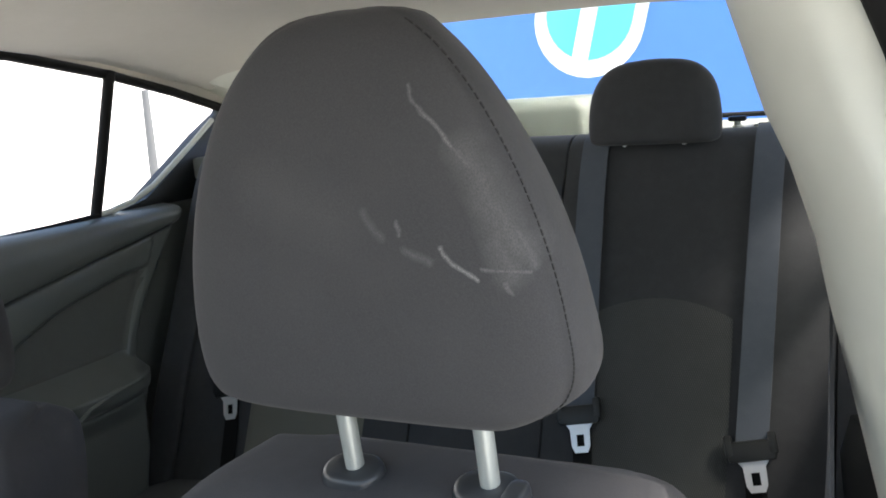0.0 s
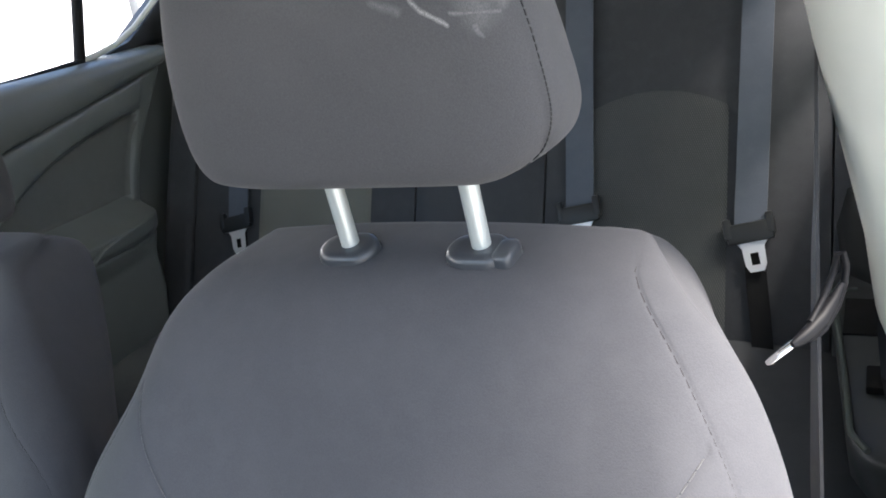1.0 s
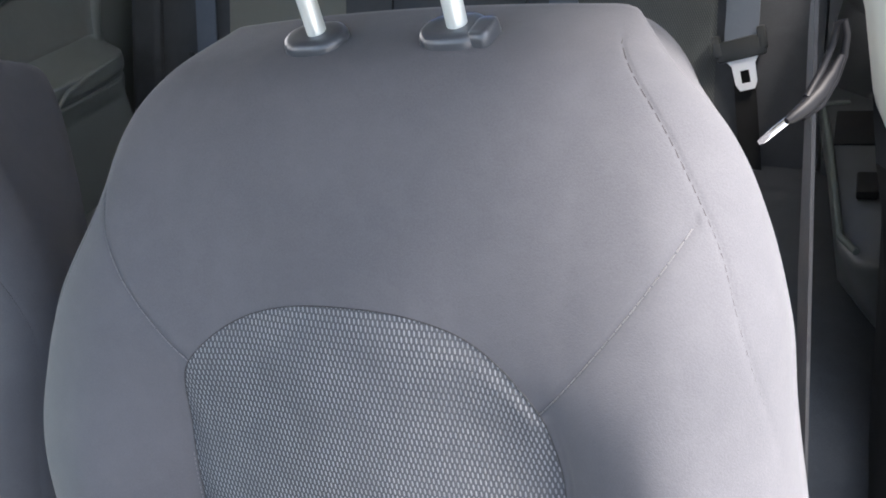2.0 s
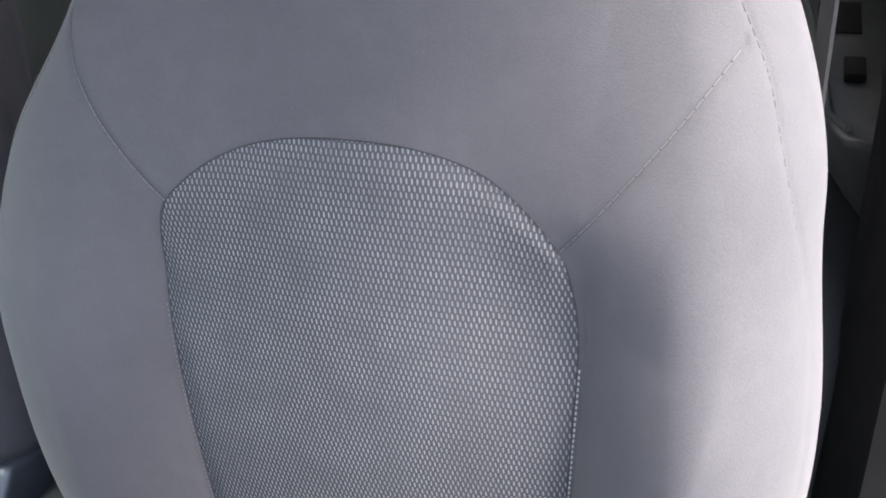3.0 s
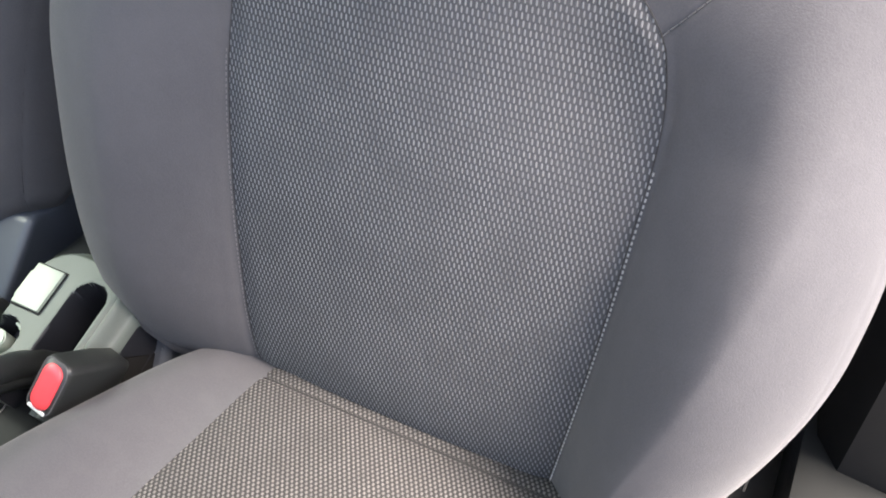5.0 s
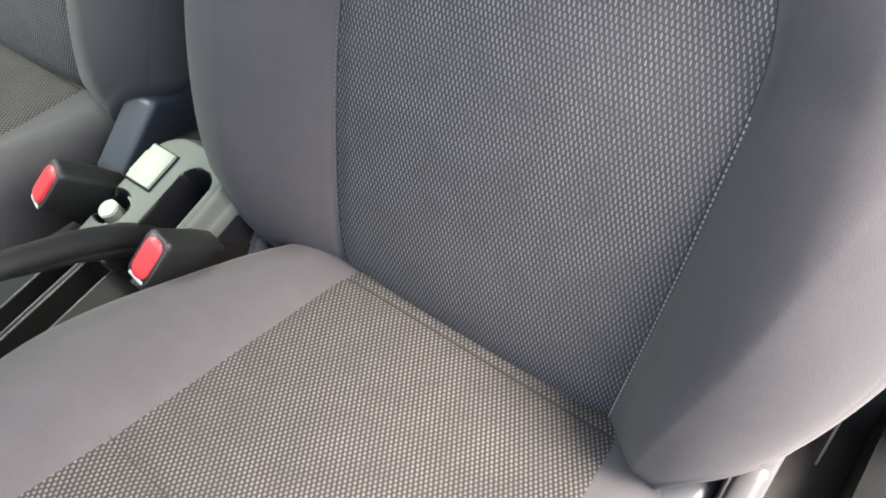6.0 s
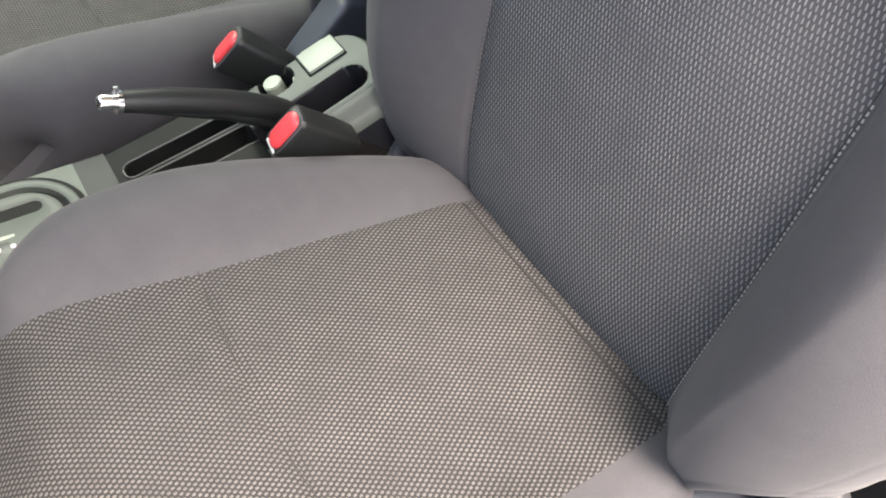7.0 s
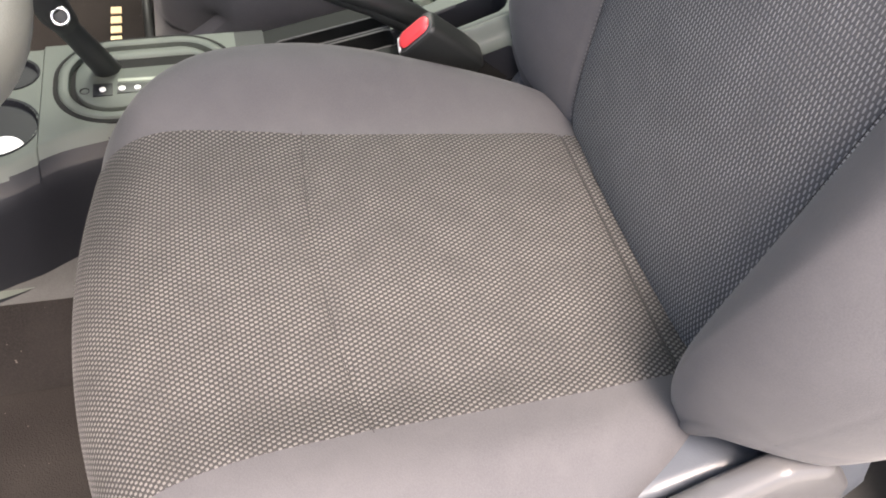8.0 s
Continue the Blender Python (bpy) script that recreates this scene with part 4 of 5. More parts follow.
pane.visible_shadow = False
for a, b in ((0, 1), (1, 2), (2, 3), (3, 0)):
    tube("window_frame", [g[a], g[b]], 0.006, M_RUBBER, rear_window, "black window seal", 8)
for s, name in ((1, "wall_rear_right"), (-1, "wall_rear_left")):
    xs = [MID + s * k for k in (0.50, 0.72, 0.76, 0.54)]
    bm = bmesh.new()
    quad = [(MID + s * 0.54, 1.72, 1.03), (MID + s * 0.74, 1.72, 1.03), (MID + s * 0.72, 1.10, 1.24), (MID + s * 0.48, 1.27, 1.275)]
    a = [bm.verts.new(p) for p in quad]
    b = [bm.verts.new(Vector(p) + Vector((0, 0.02, 0.03))) for p in quad]
    bm.faces.new(a)
    bm.faces.new(b[::-1])
    for i in range(4):
        bm.faces.new((a[i], b[i], b[(i + 1) % 4], a[(i + 1) % 4]))
    ob = part(name, bm, M_TRIM, None, "")
    tagged(ob, "pale grey rear pillar trim", "wall", kind="structure")

# ---- the driver's side: pillar, belt, rear door ----


def make_near_pillar():
    pil = thing("pillar_1", (0, 0, 0), "pale grey centre pillar trim beside the driver's seat", "pillar", kind="structure")
    rings = []
    # z, inner x at the rear edge
    for z, x in ((0.69, 0.330), (0.72, 0.327), (0.80, 0.316), (0.88, 0.298), (0.96, 0.279), (1.01, 0.269), (1.07, 0.250), (1.11, 0.232), (1.20, 0.203), (1.27, 0.17)):
        rings.append([Vector(p) for p in ((x + 0.012, 0.425, z), (x, 0.415, z), (x - 0.002, 0.400, z), (x + 0.006, 0.375, z), (x + 0.022, 0.345, z), (x + 0.050, 0.315, z), (x + 0.065, 0.305, z), (x + 0.11, 0.31, z), (x + 0.11, 0.44, z), (x + 0.04, 0.44, z))])
    lofted("upper_trim", rings, M_TRIM, pil, "pale grey plastic upper trim")
    rings = []
    for z, x in ((0.02, 0.342), (0.3, 0.345), (0.60, 0.341), (0.70, 0.333), (0.755, 0.324)):
        rings.append([Vector(p) for p in ((x + 0.012, 0.450, z), (x, 0.440, z), (x - 0.004, 0.424, z), (x + 0.004, 0.35, z - 0.06), (x + 0.03, 0.31, z - 0.06), (x + 0.12, 0.30, z - 0.06), (x + 0.12, 0.46, z))])
    # Dark trim in rubber black, to paint the deep shadow behind the seat.
    lofted("lower_trim", rings, M_RUBBER, pil, "dark plastic lower trim, blackened for deep shadow")
    tube("door_seal", [(0.285, 0.298, 1.25), (0.325, 0.300, 1.15), (0.352, 0.302, 1.05), (0.378, 0.303, 0.92), (0.402, 0.303, 0.75), (0.410, 0.303, 0.3)], 0.013, M_RUBBER, pil, "black rubber door seal", 10)
    return pil


make_near_pillar()


def make_driver_belt():
    belt = thing("driver_seat_belt", (0, 0, 0), "dark driver's seat belt hanging beside the pillar with steel tongue", "seat belt")
    sd = [Vector((k, 1, 0)) for k in (-0.03, -0.03, -0.05, -0.08, -0.14, -0.24, -0.26, -0.26)]
    band("webbing", [(0.300, 0.490, 1.010), (0.277, 0.455, 0.965), (0.279, 0.400, 0.912), (0.281, 0.355, 0.849), (0.281, 0.334, 0.80), (0.281, 0.322, 0.60), (0.284, 0.31, 0.30), (0.288, 0.30, 0.05)], 0.046, 0.0028, M_BELT_DARK, belt, "dark woven webbing", sd)
    # the tongue: a plastic loop with a steel blade
    loop = [(0.282, 0.262, 0.784), (0.290, 0.280, 0.796), (0.296, 0.290, 0.812), (0.2985, 0.289, 0.826), (0.3025, 0.286, 0.828), (0.3045, 0.288, 0.818), (0.303, 0.292, 0.802), (0.298, 0.288, 0.786), (0.290, 0.272, 0.775), (0.280, 0.256, 0.772)]
    tube("tongue_loop", loop, [0.0027, 0.0027, 0.0025, 0.0024, 0.0024, 0.0025, 0.0028, 0.0032, 0.0034, 0.0026], M_GLOSS, belt, "black plastic tongue loop", 14)
    tube("tongue_body", [(0.302, 0.290, 0.803), (0.297, 0.283, 0.793), (0.290, 0.271, 0.784), (0.282, 0.259, 0.778), (0.2745, 0.249, 0.775), (0.271, 0.245, 0.774)], [0.0026, 0.0050, 0.0064, 0.0060, 0.0042, 0.0024], M_GLOSS, belt, "black plastic tongue body", 16, 0.85)
    tube("blade", [(0.276, 0.250, 0.777), (0.264, 0.245, 0.768), (0.256, 0.2425, 0.761), (0.2535, 0.242, 0.7595)], [0.0027, 0.0027, 0.0025, 0.0015], M_CHROME, belt, "bright steel belt blade", 10, 0.35)
    return belt


make_driver_belt()


def make_right_door():
    door = thing("rear_door", (0, 0, 0), "black rear door with armrest and window switch", "car door")
    prism("door_panel", [(0.36, 0.0), (1.2, 0.0), (1.25, 0.50), (1.22, 0.93), (0.36, 0.93)], 0, 0.362, 0.41, M_DOOR_SHADED, door, "", 0.01)
    rings = []
    for y, xin in ((0.435, 0.345), (0.455, 0.315), (0.49, 0.298), (0.60, 0.288), (0.72, 0.277), (0.80, 0.268), (0.85, 0.262), (0.90, 0.262), (0.93, 0.285)):
        rings.append([Vector(p) for p in ((0.36, y, 0.548), (xin + 0.012, y, 0.548), (xin + 0.003, y, 0.544), (xin, y, 0.534), (xin + 0.004, y, 0.50), (xin + 0.03, y, 0.46), (0.36, y, 0.42))])
    arm = lofted("armrest", rings, M_DOOR_SHADED, door, "black moulded armrest")
    tube("armrest_edge", [(0.318, 0.462, 0.549), (0.302, 0.492, 0.549), (0.293, 0.60, 0.549), (0.282, 0.72, 0.549), (0.273, 0.80, 0.549), (0.268, 0.84, 0.549), (0.30, 0.845, 0.549)], 0.0035, M_CONSOLE, door, "grey edge strip", 8)
    # No recess: a flat dark slab paints the shade of the pull cup.
    box("pull_cup_shade", (0.286, 0.712, 0.546), (0.335, 0.815, 0.5505), M_RUBBER, door, "flat dark patch for the pull cup's shaded recess", 0.002)
    box("window_switch", (0.314, 0.572, 0.548), (0.336, 0.622, 0.558), M_RUBBER, door, "black window switch", 0.003)
    # the padded cushion of the panel above the armrest
    rings = []
    for y, x in ((0.84, 0.34), (0.90, 0.285), (0.98, 0.262), (1.10, 0.262), (1.2, 0.30)):
        rings.append([Vector(p) for p in ((0.36, y, 0.66), (x + 0.02, y, 0.65), (x, y, 0.60), (x, y, 0.50), (x + 0.02, y, 0.40), (0.36, y, 0.38))])
    # Added out of view to keep the sun off the rear bench.
    pane = prism("pane", [(0.47, 0.925), (1.12, 0.925), (1.02, 1.17), (0.85, 1.225), (0.47, 1.25)], 0, 0.335, 0.340, M_SUN_DIM, door, "unseen tinted pane added to dim the sun")
    lofted("side_pad", rings, M_BLACK, door, "black padded panel")
    return door


make_right_door()
# Drawn outward, out of view, to shade the upper seat.
rail = prism("wall_right", [(-0.75, 0.95), (-0.55, 1.17), (-0.2, 1.255), (0.3, 1.275), (0.76, 1.262), (0.985, 1.224), (1.155, 1.186), (1.345, 1.135), (1.40, 1.02), (1.72, 1.02), (1.2, 1.30), (0.6, 1.36), (-0.3, 1.36), (-0.85, 1.0)], 0, 0.30, 0.37, M_LINER, None, "", 0.003)
tagged(rail, "beige roof rail over the driver's door opening", "wall", kind="structure")
sill = box("sill", (0.33, -1.0, -0.06), (0.46, 0.42, 0.10), M_BLACK, None, "", 0.02)
tagged(sill, "black door sill of the driver's doorway", "sill", kind="structure")

# ---- the centre console ----


def sdb(x, y, cx, cy, hx, hy, r):
    """Distance to a rounded box, negative inside."""
    qx, qy = abs(x - cx) - hx + r, abs(y - cy) - hy + r
    return math.hypot(max(qx, 0), max(qy, 0)) + min(max(qx, qy), 0) - r


def field(name, x0, x1, y0, y1, step, height, low, material, parent, label="", dark=None, under=0.0, warp=None, hole=None):
    """A moulded top: a height over the plan, closed down to low."""
    nx, ny = max(2, round((x1 - x0) / step)), max(2, round((y1 - y0) / step))
    verts, faces = [], []
    for i in range(ny + 1):
        for j in range(nx + 1):
            x, y = x0 + (x1 - x0) * j / nx, y0 + (y1 - y0) * i / ny
            x = warp(x, y) if warp else x
            verts.append((x, y, height(x, y)))
    for i in range(ny):
        for j in range(nx):
            a = i * (nx + 1) + j
            faces.append((a, a + 1, a + nx + 2, a + nx + 1))
    rim = [j for j in range(nx + 1)] + [i * (nx + 1) + nx for i in range(1, ny + 1)] + [ny * (nx + 1) + j for j in range(nx - 1, -1, -1)] + [i * (nx + 1) for i in range(ny - 1, 0, -1)]
    k = len(verts)
    verts += [(verts[a][0], verts[a][1], low) for a in rim]
    n = len(rim)
    for q in range(n):
        faces.append((rim[q], k + q, k + (q + 1) % n, rim[(q + 1) % n]))
    faces.append(tuple(k + q for q in range(n - 1, -1, -1)))
    if hole:
        faces = [q for q in faces if len(q) > 4 or not hole(sum(verts[a][0] for a in q) / 4, sum(verts[a][1] for a in q) / 4)]
    me = mesh_of(name, verts, faces, material, smooth=55)
    if dark:
        me.materials.append(dark)
        for p in me.polygons:
            if (under(p.center.x, p.center.y) if callable(under) else p.center.z < under):
                p.material_index = 1
    return put(name, me, parent, label)


# Near-black faces: the plate's outer side, and painted shade in slot and well.
def plate_side_or_shade(x, v):
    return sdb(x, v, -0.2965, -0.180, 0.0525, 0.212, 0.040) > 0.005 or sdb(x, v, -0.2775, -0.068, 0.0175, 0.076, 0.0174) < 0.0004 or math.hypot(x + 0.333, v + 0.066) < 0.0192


def rear_top(x, v):
    """The sloping top plate, in its own plane: a bin slot, a round well and rounded ends."""
    d = sdb(x, v, -0.2965, -0.180, 0.0525, 0.212, 0.040)
    z = -0.016 * smoothstep(-0.007, 0.004, d) - 0.05 * smoothstep(0.004, 0.008, d)
    z -= 0.0016 * math.exp(-(((x + 0.2545) / 0.0011) ** 2))
    s = sdb(x, v, -0.2775, -0.068, 0.0175, 0.076, 0.0174)
    z += 0.0006 * math.exp(-(((s - 0.0025) / 0.0016) ** 2))
    z -= (0.050 + 0.10 * max(0.0, v + 0.05)) * (1 - smoothstep(-0.0025, 0.0, s))
    z -= 0.028 * (1 - smoothstep(-0.002, 0.0, math.hypot(x + 0.333, v + 0.066) - 0.019))
    return z


def mid_top(x, y):
    z = 0.275 + 0.25 * (y + 0.13) if y < -0.13 else 0.275
    z -= 0.05 * smoothstep(0.0, 0.015, abs(x + 0.325) - 0.060)
    for cx, hx in ((-0.347, 0.010), (-0.316, 0.013)):
        d = sdb(x, y, cx, -0.180, hx, 0.062, 0.009)
        z -= 0.040 * (1 - smoothstep(-0.003, 0.0, d))
    return z


def gate_side(y):
    return curve([(-0.66, -0.165), (-0.56, -0.172), (-0.504, -0.188), (-0.458, -0.214), (-0.408, -0.228), (-0.34, -0.250), (-0.22, -0.262)], y)[0]


def gate_warp(x, y):
    """Draws the grid's lines along the panel's side edge."""
    edge = gate_side(y) - 0.006
    return -0.400 + (x + 0.400) * (edge + 0.400) / 0.2 if x < -0.2 else edge + (x + 0.2)


# Near-black faces: side and rear, plus a curved edge darkened against the sun.
def gate_side_or_shade(x, y):
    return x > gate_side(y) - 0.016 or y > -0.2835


def gate_top(x, y):
    side = gate_side(y)
    z = 0.241 - 0.022 * smoothstep(side - 0.030, side, x) - 0.16 * smoothstep(side - 0.004, side + 0.008, x) + 0.03 * (y + 0.378)
    z -= 0.012 * smoothstep(0.0, 0.012, -0.388 - x)
    return z - 0.004 * smoothstep(-0.4775, -0.4785, y)


WELLS = ((-0.268, -0.522, 0.043), (-0.350, -0.507, 0.024))


def gate_hole(x, y):
    return sdb(x, y, -0.322, -0.376, 0.066, 0.088, 0.058) < -0.0005 or any(math.hypot(x - a, y - b) < r - 0.0002 for a, b, r in WELLS)


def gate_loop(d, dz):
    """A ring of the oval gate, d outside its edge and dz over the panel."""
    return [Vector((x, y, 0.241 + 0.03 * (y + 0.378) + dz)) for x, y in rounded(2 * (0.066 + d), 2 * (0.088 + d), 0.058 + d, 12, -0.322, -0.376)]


def slot_loop(w, h, dz):
    return [Vector((x, y, 0.241 + 0.03 * (y + 0.378) + dz)) for x, y in rounded(w, h, min(w, h) * 0.48, 12, -0.3450, -0.371)]


def make_gate(con):
    # Black ring, groove and slot paint the shade between the gate's mouldings.
    lofted("gate_shade_ring", [gate_loop(0.0030, -0.001), gate_loop(0.0028, 0.0008), gate_loop(-0.0020, 0.0006), gate_loop(-0.0022, -0.004)], M_RUBBER, con, "thin black ring in place of a shaded gap", caps=False)
    lofted("gate_bezel", [gate_loop(-0.0018, -0.004), gate_loop(-0.0022, 0.0022), gate_loop(-0.0040, 0.0036), gate_loop(-0.0095, 0.0036), gate_loop(-0.0120, 0.0020), gate_loop(-0.0128, -0.006)], M_CONSOLE, con, "grey-green moulded bezel", caps=False)
    lofted("gate_shade_groove", [gate_loop(-0.0120, -0.004), gate_loop(-0.0205, -0.004)], M_RUBBER, con, "groove blackened for its shade", caps=False)
    lofted("gate_face", [gate_loop(-0.0186, -0.005), gate_loop(-0.0190, 0.0012), gate_loop(-0.0210, 0.0026), slot_loop(0.019, 0.100, 0.0026), slot_loop(0.0155, 0.096, 0.0010)], M_CONSOLE, con, "grey-green gate face", caps=False)
    lofted("lever_slot", [slot_loop(0.0160, 0.0965, 0.0008), slot_loop(0.0150, 0.095, -0.014), slot_loop(0.006, 0.08, -0.015)], M_RUBBER, con, "lever slot blackened for its shade")
    # Cup wells are lined near-black so that their depth looks shaded.
    for a, b, r in WELLS:
        ring = lambda q, z: [Vector((a + q * math.cos(t), b + q * math.sin(t), z)) for t in (2 * math.pi * k / 36 for k in range(36))]
        z0 = gate_top(a, b)
        lofted("cup_well", [ring(r + 0.0022, z0 - 0.004), ring(r + 0.0020, z0 + 0.0016), ring(r - 0.0005, z0 + 0.0010), ring(r - 0.003, z0 - 0.006), ring(r - 0.006, z0 - 0.055), ring(r * 0.4, z0 - 0.056)], M_SIDE_SHADE, con, "cup well blackened for its shade")


def make_console():
    con = thing("centre_console", (0, 0, 0), "grey and black plastic centre console between the front seats", "console")
    slope = Matrix.Translation((0, -0.025, 0.340)) @ Matrix.Rotation(math.atan(0.40), 4, "X")
    plate = field("rear_plate", -0.356, -0.236, -0.112, 0.040, 0.0014, rear_top, -0.066, M_CONSOLE, con, "grey-green moulded top with a bin slot", M_SIDE_SHADE, plate_side_or_shade)
    plate.data.transform(slope)
    box("socket_cover", (-0.3420, -0.036, -0.002), (-0.3115, 0.0045, 0.0040), M_COVER, con, "pale rectangular cover", 0.0012, m=slope)
    # A slightly larger dark box outlines the cover in place of gap shade.
    box("cover_shade_line", (-0.3435, -0.0378, -0.002), (-0.3100, 0.0062, 0.0010), M_RUBBER, con, "thin dark outline for the shade round the cover", 0.0008, m=slope)
    box("cover_tab", (-0.3445, -0.030, -0.002), (-0.3400, -0.004, 0.0026), M_COVER, con, "", 0.0008, m=slope)
    bm = bmesh.new()
    bmesh.ops.create_cone(bm, cap_ends=True, segments=28, radius1=0.0102, radius2=0.0096, depth=0.028)
    bmesh.ops.bevel(bm, geom=[e for e in bm.edges if len(e.link_faces) == 2 and e.calc_face_angle(0) > 1], offset=0.0012, segments=2, affect="EDGES")
    bm.transform(slope @ Matrix.Translation((-0.334, -0.070, -0.0135)))
    part("round_cap", bm, M_COVER, con, "pale round cap in its well")
    tube("well_ring", [slope @ Vector((-0.333 + 0.0165 * math.cos(a), -0.066 + 0.0165 * math.sin(a), -0.008)) for a in (0.12 * k for k in range(-12, 13))], 0.0016, M_COVER, con, "", 8)
    box("rear_side", (-0.350, -0.10, 0.0), (-0.242, 0.06, 0.268), M_SIDE_SHADE, con, "black lower side", 0.006)
    box("rear_block", (-0.41, 0.020, 0.02), (-0.255, 0.34, 0.285), M_BLACK, con, "", 0.02)
    field("tray_section", -0.395, -0.235, -0.262, -0.10, 0.002, mid_top, 0.02, M_TRAY, con, "black section with two narrow trays")
    for cx, hx in ((-0.347, 0.0115), (-0.316, 0.0145)):
        loop = rounded(2 * hx, 0.127, 0.009, 5, cx, -0.180)
        # A paler tube paints the light that each tray's edge catches.
        tube("tray_rim_glint", [Vector((x, y, mid_top(-0.3305, y) + 0.0008)) for x, y in loop + loop[:1]], 0.0008, M_SHIELD, con, "thin grey line for the light on a tray rim", 6)
    field("gate_panel", -0.400, -0.180, -0.64, -0.252, 0.0022, gate_top, 0.104, M_CONSOLE, con, "grey-green moulded shifter panel", M_SIDE_SHADE, gate_side_or_shade, gate_warp, gate_hole)
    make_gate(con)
    lofted("button_hole", [[Vector((-0.303 + q * math.cos(a), -0.436 + q * math.sin(a), z)) for a in (2 * math.pi * k / 16 for k in range(16))] for z, q in ((0.238, 0.0048), (0.2424, 0.0048), (0.2418, 0.0036), (0.240, 0.003))], M_RUBBER, con, "small round hole")
    # gear positions: a pale window over a dark strip with plain marks
    zt = 0.2445
    box("indicator_window", (-0.3175, -0.404, zt - 0.002), (-0.3125, -0.340, zt - 0.0002), M_COVER, con, "pale indicator window", 0.0008)
    box("indicator_strip", (-0.309, -0.405, zt - 0.002), (-0.2945, -0.345, zt - 0.0004), M_BLACK, con, "dark strip with position marks", 0.0005)
    box("indicator_strip", (-0.312, -0.428, zt - 0.003), (-0.2925, -0.409, zt - 0.0010), M_SIDE_SHADE, con, "", 0.0005)
    for y, r in ((-0.4185, 0.0032), (-0.400, 0.0036), (-0.385, 0.0032), (-0.372, 0.0026), (-0.359, 0.0024)):
        lofted("position_mark", [[Vector((-0.301 + q * math.cos(a), y + q * math.sin(a), z)) for a in (2 * math.pi * k / 14 for k in range(14))] for z, q in ((zt - 0.003, r), (zt + 0.0004, r), (zt + 0.0010, r * 0.7))], M_WHITE, con)
    return con


make_console()

bottle = thing("small_bottle", (-0.238, -0.508, 0.183), "small white capped bottle standing in the front cup well", "bottle")
lofted("cap", [[Vector((r * math.cos(a), r * math.sin(a), z)) for a in (2 * math.pi * k / 28 for k in range(28))] for z, r in ((0.028, 0.0165), (0.030, 0.018), (0.047, 0.018), (0.0495, 0.0165), (0.050, 0.010))], M_WHITE, bottle, "white round cap")
lofted("body", [[Vector((r * math.cos(a), r * math.sin(a), z)) for a in (2 * math.pi * k / 28 for k in range(28))] for z, r in ((0.0, 0.015), (0.002, 0.017), (0.026, 0.017), (0.029, 0.014))], M_TRIM, bottle)


def make_shifter():
    sh = thing("gear_lever", (-0.006, -0.028, 0.013), "black gear lever with a chrome-ringed button", "gear lever")
    tube("shaft", [(-0.333, -0.384, 0.222), (-0.326, -0.392, 0.245), (-0.316, -0.406, 0.280), (-0.310, -0.414, 0.300)], [0.013, 0.0125, 0.0112, 0.0115], M_BLACK, sh, "black plastic shaft", 20)
    tube("grip", [(-0.312, -0.412, 0.297), (-0.308, -0.418, 0.312), (-0.303, -0.424, 0.335), (-0.300, -0.428, 0.360), (-0.298, -0.430, 0.378), (-0.297, -0.431, 0.384)], [0.0125, 0.0155, 0.0175, 0.0185, 0.015, 0.006], M_BLACK, sh, "black moulded grip", 20)
    face = Vector((0.77, 0.10, 0.50)).normalized()
    turn = Matrix.Translation(Vector((-0.306, -0.414, 0.310)) + face * 0.0200) @ face.to_track_quat("Z", "Y").to_matrix().to_4x4()
    ring = [[turn @ Vector(((0.0074 + 0.0018 * math.cos(b)) * math.cos(a), (0.0074 + 0.0018 * math.cos(b)) * math.sin(a), 0.002 + 0.0018 * math.sin(b))) for b in (2 * math.pi * k / 8 for k in range(8))] for a in (2 * math.pi * q / 28 for q in range(29))]
    lofted("button_ring", ring, M_CHROME, sh, "chrome ring", caps=False)
    lofted("button", [[turn @ Vector((r * math.cos(a), r * math.sin(a), z)) for a in (2 * math.pi * k / 20 for k in range(20))] for z, r in ((-0.008, 0.0085), (0.001, 0.0082), (0.0018, 0.0066), (0.0005, 0.0060), (0.0008, 0.002))], M_BLACK, sh, "black button")
    return sh


make_shifter()


def make_handbrake():
    hb = thing("handbrake", (0, 0, 0), "black handbrake lever with a bright push button", "handbrake")
    x = -0.295
    path = [(x, -0.243, 0.3680), (x, -0.225, 0.3630), (x, -0.20, 0.3555), (x, -0.15, 0.3365), (x, -0.107, 0.3150), (x, -0.085, 0.2990), (x, -0.062, 0.272)]
    tube("grip", path, [0.0092, 0.0105, 0.0112, 0.0118, 0.0122, 0.0124, 0.0124], M_BLACK, hb, "black moulded grip", 24)
    tube("underside", [(x, -0.228, 0.3555), (x, -0.19, 0.3435), (x, -0.15, 0.3270), (x, -0.11, 0.303), (x, -0.085, 0.284)], [0.0035, 0.0082, 0.0090, 0.0098, 0.0105], M_BLACK, hb, "", 14)
    tube("collar", [(x, -0.2455, 0.3690), (x, -0.2415, 0.3678)], 0.0108, M_CHROME, hb, "chrome collar", 20)
    tube("button", [(x, -0.246, 0.3690), (x, -0.257, 0.3722), (x, -0.2595, 0.3729), (x, -0.2605, 0.3732)], [0.0068, 0.0068, 0.0055, 0.003], M_CHROME, hb, "bright metal push button", 20)
    tube("button_lug", [(x, -0.2435, 0.378), (x, -0.2425, 0.383)], 0.0022, M_CHROME, hb, "", 8)
    return hb


make_handbrake()


